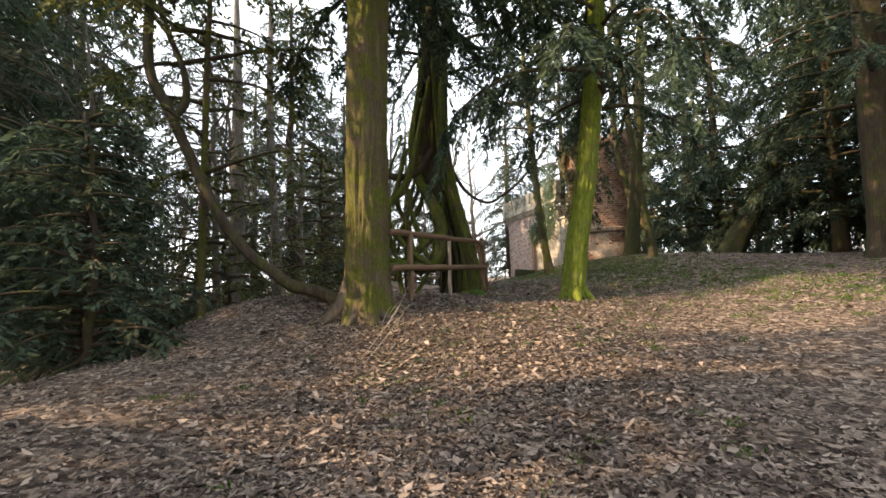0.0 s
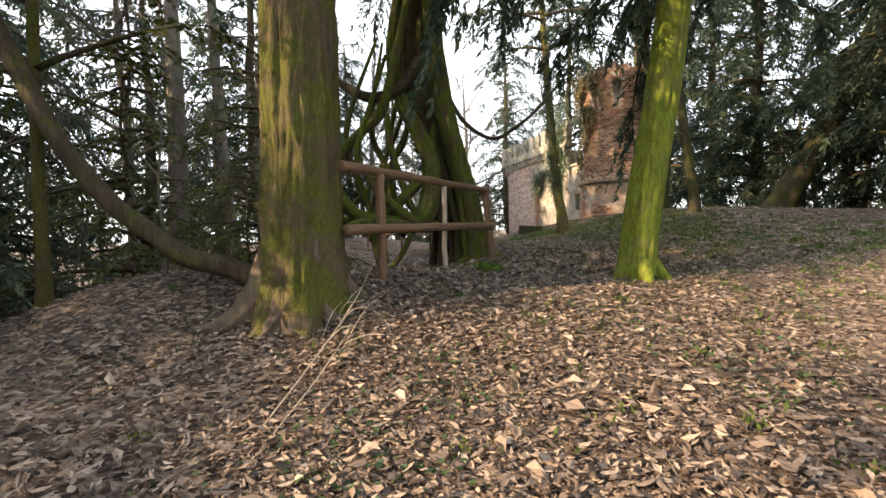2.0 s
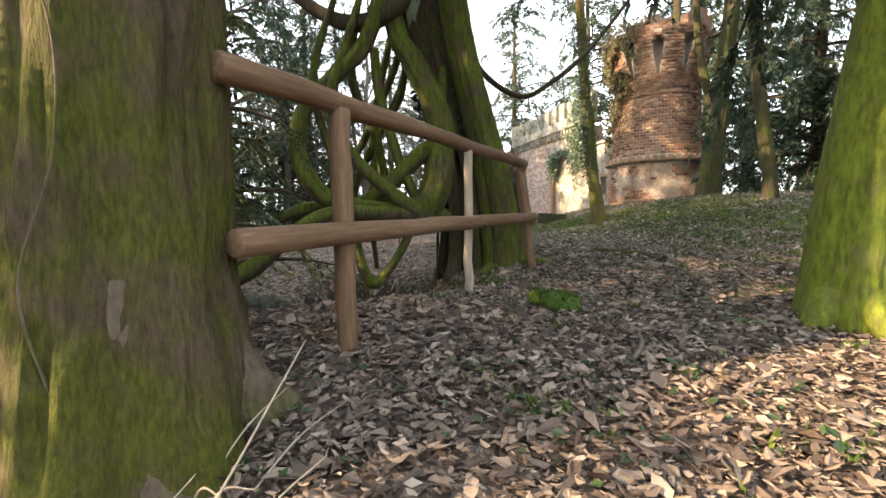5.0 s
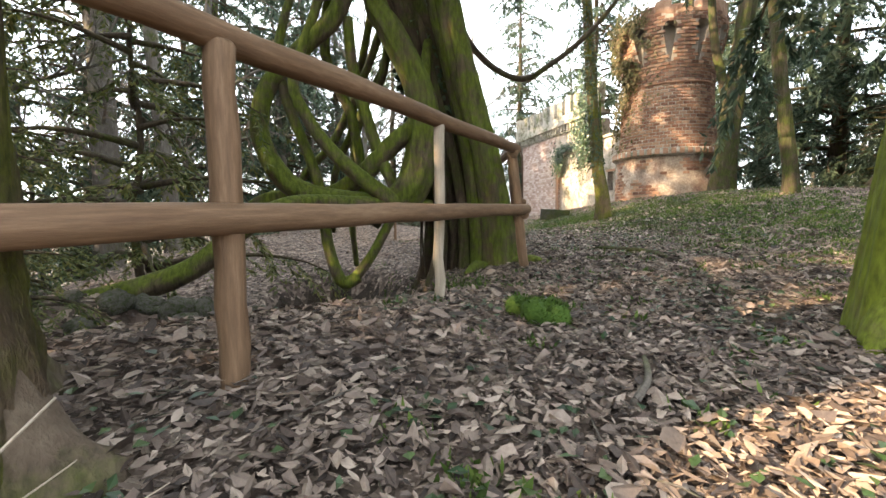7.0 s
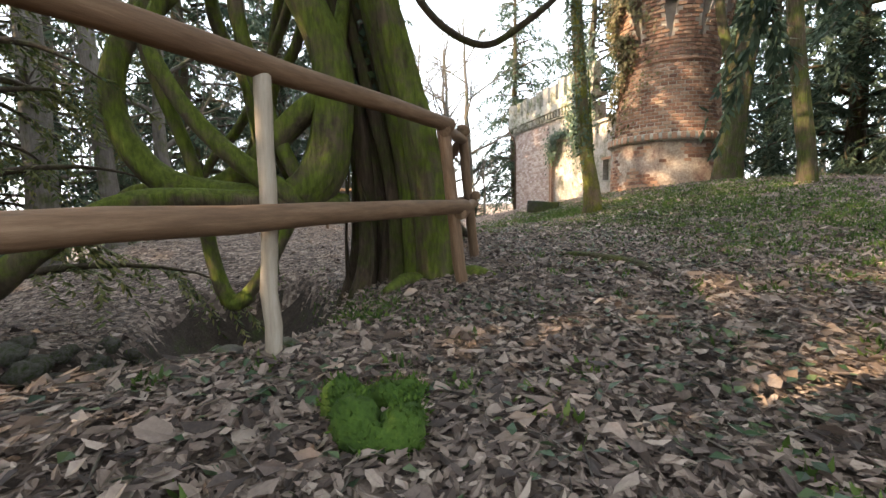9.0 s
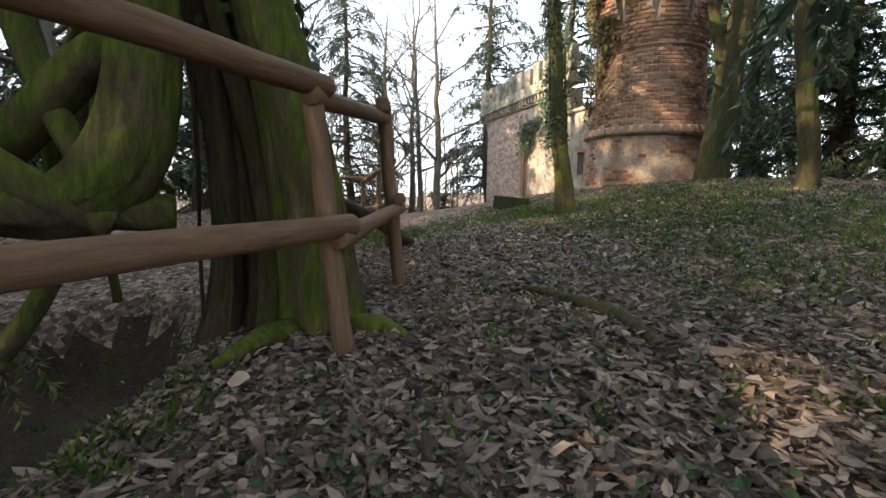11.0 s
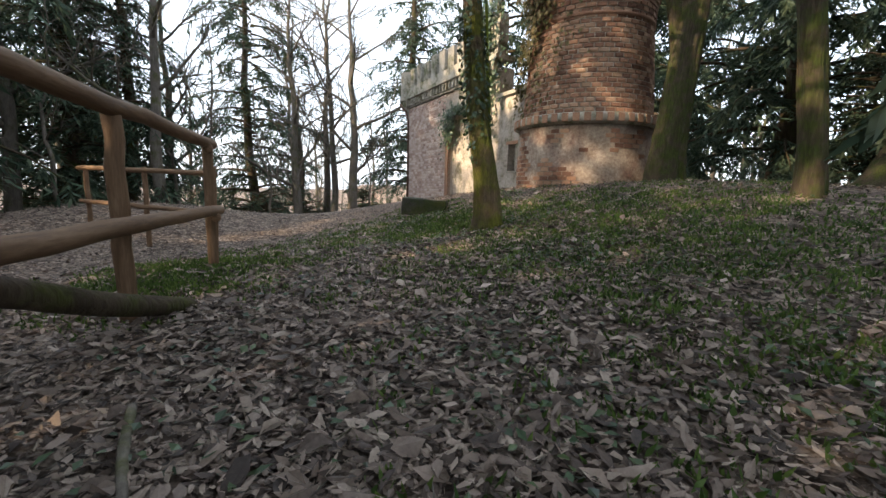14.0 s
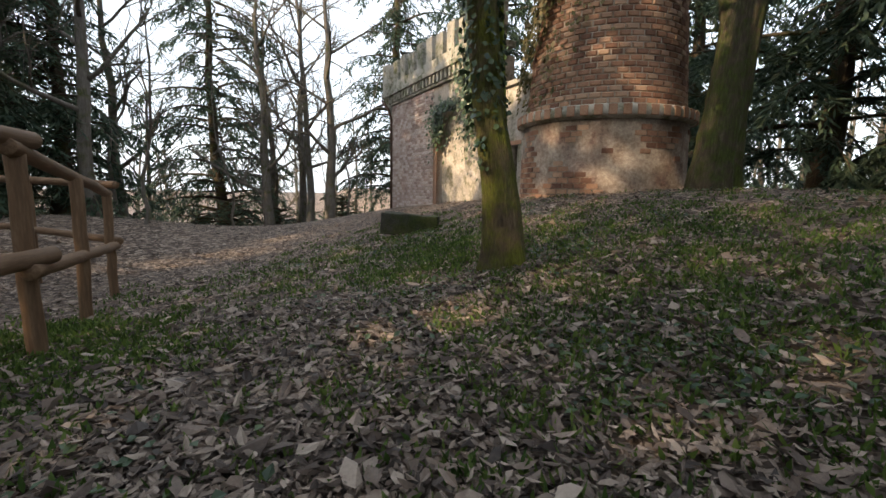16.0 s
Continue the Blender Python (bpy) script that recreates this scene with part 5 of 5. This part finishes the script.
def greenery():
    rs = np.random.RandomState(6)
    P, n = [], 0
    for cx, cy, s, m in ((5.4, 17.2, 1.1, 3600), (4.4, 20.8, 0.8, 4200), (0.9, 17.6, 0.45, 4200), (0.7, 19.2, 0.5, 3600), (1.7, 18.6, 0.4, 1500), (8.0, 13.0, 2.0, 4200), (6.6, 19.5, 1.2, 3000), (5.0, 14.6, 1.0, 1500), (7.2, 16.0, 1.2, 2200), (4.3, 23.2, 1.2, 2600), (-0.7, 11.9, 0.3, 900), (0.3, 12.2, 0.35, 700), (3.6, 17.3, 0.6, 1100), (2.6, 7.6, 1.4, 500), (8.0, 9.0, 1.6, 2600), (-0.9, 13.9, 0.4, 700), (1.9, 21.5, 1.0, 1300), (5.6, 15.4, 1.7, 2600), (6.4, 19.0, 2.0, 2800), (4.6, 13.2, 1.3, 1300), (3.0, 20.6, 1.4, 1200), (4.9, 18.4, 0.8, 1500)):
        m = int(m * 1.35)
        c = max(m // 14, 1)
        tx, ty = rs.normal(cx, s, c), rs.normal(cy, s, c)
        i = rs.randint(0, c, m)
        P.append(np.stack([tx[i] + rs.normal(0, 0.07, m), ty[i] + rs.normal(0, 0.07, m)], 1))
    for k in range(150):                     # single small weeds between the leaves
        y = rs.uniform(3, 20)
        x = np.interp(y, [0, 8, 12, 20], [0, 0.3, 2.2, 3.5]) + rs.normal(0, 2.2)
        m = rs.randint(8, 34)
        P.append(np.stack([x + rs.normal(0, 0.05, m), y + rs.normal(0, 0.05, m)], 1))
    P = np.vstack(P)
    m = len(P)
    z = heights(P[:, 0], P[:, 1]) + 0.01
    pos = np.stack([P[:, 0], P[:, 1], z], 1)
    D = np.stack([rs.normal(0, 0.55, m), rs.normal(0, 0.55, m), np.ones(m)], 1)
    D /= np.linalg.norm(D, axis=1)[:, None]
    U = rs.normal(0, 1, (m, 3))
    tagged(new("grass", mesh_of("grass", [leaves_at(pos, D, U, rs.uniform(0.03, 0.085, m), rs.uniform(0.012, 0.028, m))], M_grass, False)), "sparse tufts of green grass and clover between leaves", "grass", kind="stuff")


def ground_ivy(m=5200):
    """Flat dark ivy leaves creeping over the litter, in loose drifts."""
    rs = np.random.RandomState(26)
    c = 90
    cy = rs.uniform(5, 24, c)
    cx = np.interp(cy, [0, 8, 12, 20, 24], [0.5, 1.0, 3.6, 5.5, 6.0]) + rs.normal(0, 2.2, c)
    i = rs.randint(0, c, m)
    x, y = cx[i] + rs.normal(0, 0.3, m), cy[i] + rs.normal(0, 0.3, m)
    pos = np.stack([x, y, heights(x, y) + rs.uniform(0.03, 0.06, m)], 1)
    a = rs.uniform(0, 6.283, m)
    D = np.stack([np.cos(a), np.sin(a), rs.normal(0.1, 0.25, m)], 1)
    D /= np.linalg.norm(D, axis=1)[:, None]
    U = np.stack([rs.normal(0, 0.3, m), rs.normal(0, 0.3, m), np.ones(m)], 1)
    tagged(new("ground_ivy", mesh_of("ground_ivy", [leaves_at(pos, D, U, rs.uniform(0.03, 0.075, m), rs.uniform(0.025, 0.055, m), 0.15)], M_ivy, False)), "dark green ivy leaves creeping over the leaf litter", "ivy", kind="stuff")


def twigs(n=1300):
    rs = np.random.RandomState(8)
    x, y = spread(rs, n)
    chunks = []
    for i in range(n):
        L, a = rs.uniform(0.08, 0.45), rs.uniform(0, 6.283)
        d = np.array((math.cos(a), math.sin(a))) * L / 2
        p = [(x[i] + d[0] * u + rs.normal(0, 0.01), y[i] + d[1] * u + rs.normal(0, 0.01)) for u in (-1, 0, 1)]
        r = rs.uniform(0.0018, 0.005)
        chunks.append(tube([(q[0], q[1], ground(*q) + rs.uniform(0.02, 0.05)) for q in p], [r, r, r * 0.6], 4))
    tagged(new("twigs", mesh_of("twigs", chunks, M_bark_grey)), "thin dry twigs scattered among the leaves", "twigs", kind="stuff")


leaf_litter()
greenery()
ground_ivy()
twigs()


# ---- bricks, piece by piece ----
def brick_mesh(w, h, d, mat, bow=0.0):
    bm = box(-w / 2, -d, -h / 2, w / 2, d, h / 2)
    bmesh.ops.bevel(bm, geom=[e for e in bm.edges if all(v.co.y < 0 for v in e.verts)], offset=0.012, segments=1, affect='EDGES')
    me = bpy.data.meshes.new("brick")
    bm.to_mesh(me)
    bm.free()
    me.materials.append(mat)
    return me


SLOTS, SLOT_TURN = 11, 0.26


def slot_half(z):
    """Half the angle of a slot between the piers of the tower's head at height z: pointed below, arched above."""
    if z < 5.5 or z > 6.98:
        return 0.0
    return 0.015 + 0.085 * (z - 5.5) if z < 6.75 else 0.12 * math.sqrt(max(0.0, 1 - ((z - 6.75) / 0.24) ** 2))


def in_slot(a, z, margin):
    step = 2 * math.pi / SLOTS
    off = abs((a - SLOT_TURN + step / 2) % step - step / 2)
    return slot_half(z) > 0 and off < slot_half(z) + margin * 0.6


def tower_bricks():
    rs = np.random.RandomState(12)
    h, w = 0.116, 0.235
    me = [brick_mesh(w * k - 0.022, h - 0.024, 0.05, M_brick) for k in (1.0, 0.94, 1.03)]
    rest = []
    mid = math.atan2(13.0 - TY, 1.0 - TX)
    rows = int((7.3 - 2.64) / h)
    count = 0
    for r in range(rows):
        z = 2.64 + (r + 0.5) * h
        R = shaft_radius(z) - 0.037
        n = int(2 * math.pi * R / w)
        for k in range(n):
            a = 2 * math.pi * (k + 0.5 * (r % 2)) / n + mid
            off = (a - mid + math.pi) % (2 * math.pi) - math.pi
            if in_slot(a, z, w * 0.35 / R):
                continue
            if z > 6.9 and noise.noise(Vector((math.cos(a) * 2, math.sin(a) * 2, z * 1.6))) > 0.28 + 0.5 * (7.3 - z):
                continue
            m = pose(R * math.cos(a), R * math.sin(a), z, rs.normal(0, 0.8), 0, math.degrees(a) + 90 + rs.normal(0, 0.8)) @ Matrix.Translation((0, rs.uniform(-0.008, 0.012), 0))
            if abs(off) < 1.05 and z < 5.4 and count < 300:
                ob = new("brick", me[rs.randint(3)])
                ob.parent = the_tower
                ob.matrix_basis = m
                count += 1
            else:
                rest.append(m)
    for r in range(22):                      # brick showing through the flaking render of the base
        z = -0.3 + (r + 0.5) * h
        R = float(np.interp(z, [-1.2, 2.36], [1.86, 1.80])) - 0.043
        n = int(2 * math.pi * R / w)
        for k in range(n):
            a = 2 * math.pi * (k + 0.5 * (r % 2)) / n
            if noise.noise(Vector((math.cos(a) * 2.6, math.sin(a) * 2.6, z * 1.5 + 4))) + 0.25 * rs.rand() > 0.2:
                rest.append(pose(R * math.cos(a), R * math.sin(a), z, 0, 0, math.degrees(a) + 90) @ Matrix.Translation((0, -rs.uniform(0.0, 0.012), 0)))
    box8 = np.array([(sx * (w / 2 - 0.011), sy * 0.05, sz * (h / 2 - 0.012)) for sx in (-1, 1) for sy in (-1, 1) for sz in (-1, 1)])
    quads = [(0, 1, 3, 2), (4, 6, 7, 5), (0, 4, 5, 1), (2, 3, 7, 6), (0, 2, 6, 4), (1, 5, 7, 3)]
    chunks = [(box8 @ np.array(m.to_3x3()).T + np.array(m.translation), quads) for m in rest]
    tagged(part_mesh("brickwork", mesh_of("brickwork", chunks, M_brick_joined, False), the_tower), "weathered red brick courses", kind="stuff")
    # flared head: solid piers stand between narrow arched slots
    for k in range(SLOTS):
        a0 = SLOT_TURN + k * 2 * math.pi / SLOTS
        vs, fs, zs = [], [], np.linspace(5.4, 7.25, 16)
        for z in zs:
            gap = slot_half(z)
            for u in np.linspace(a0 + gap, a0 + 2 * math.pi / SLOTS - gap, 7):
                vs += [((shaft_radius(z) - 0.014) * math.cos(u), (shaft_radius(z) - 0.014) * math.sin(u), z), (1.45 * math.cos(u), 1.45 * math.sin(u), z)]
        for r in range(15):
            b = r * 14
            fs += [(b + 2 * q, b + 2 * q + 2, b + 2 * q + 16, b + 2 * q + 14) for q in range(6)]
            fs += [(b, b + 14, b + 15, b + 1), (b + 12, b + 13, b + 27, b + 26)]
        fs += [(210 + 2 * q, 210 + 2 * q + 2, 210 + 2 * q + 3, 210 + 2 * q + 1) for q in range(6)]
        part_mesh("pier", mesh_of("pier", [(vs, fs)], M_mortar, False), the_tower)
    for k in range(24):
        a = k * 2 * math.pi / 24 + 0.2
        lo, hi = 7.2, 7.45 + 0.5 * max(0.0, noise.noise(Vector((math.cos(a) * 1.4, math.sin(a) * 1.4, 3)))) + 0.18 * math.sin(k * 5.1)
        if k % 12 in (5, 9):
            hi = 7.34
        bm = box(-0.245, -0.3, lo, 0.245, 0.06, hi)
        bmesh.ops.subdivide_edges(bm, edges=bm.edges[:], cuts=4, use_grid_fill=True)
        for v in bm.verts:
            v.co += Vector((noise.noise(v.co * 4 + Vector((k, 0, 0))), noise.noise(v.co * 4 + Vector((5, 0, k))), 1.3 * noise.noise(v.co * 4 + Vector((0, 5, k))))) * 0.05
        ob = part("parapet_stump", bm, M_brick_joined, the_tower, "crumbling brick stump of the parapet")
        ob.matrix_basis = pose(1.84 * math.cos(a), 1.84 * math.sin(a), 0, 0, 0, math.degrees(a) - 90)


def wall_bricks():
    rs = np.random.RandomState(13)
    h, w = 0.108, 0.25
    me = brick_mesh(w - 0.016, h - 0.016, 0.03, M_brick_pale)
    box8 = np.array([(sx * (w / 2 - 0.008), sy * 0.03, sz * (h / 2 - 0.008)) for sx in (-1, 1) for sy in (-1, 1) for sz in (-1, 1)])
    quads = [(0, 1, 3, 2), (4, 6, 7, 5), (0, 4, 5, 1), (2, 3, 7, 6), (0, 2, 6, 4), (1, 5, 7, 3)]
    rest, count = [], 0
    inv = castle.matrix_world.inverted()
    for r in range(int((5.84 - 1.3) / h)):
        z = 1.3 + (r + 0.5) * h
        for k in range(int(4.1 / w) + 1):
            s = 0.14 + (k + 0.5 * (r % 2)) * w
            if s > 4.02 or s < 0.1:
                continue
            m = pose(s, rs.uniform(-0.006, 0.004), z, 0, rs.normal(0, 0.5), rs.normal(0, 0.6))
            if s > 2.05 and z > 1.7 and count < 300:
                ob = new("brick", me)
                ob.parent = castle
                ob.matrix_basis = inv @ FRONT @ m
                count += 1
            else:
                rest.append(m)
    ob = part_mesh("brickwork", mesh_of("brickwork", [(box8 @ np.array(m.to_3x3()).T + np.array(m.translation), quads) for m in rest], M_brick_pale_joined, False), castle)
    ob.matrix_basis = inv @ FRONT
    tagged(ob, "pale weathered brick courses", kind="stuff")


tower_bricks()
wall_bricks()
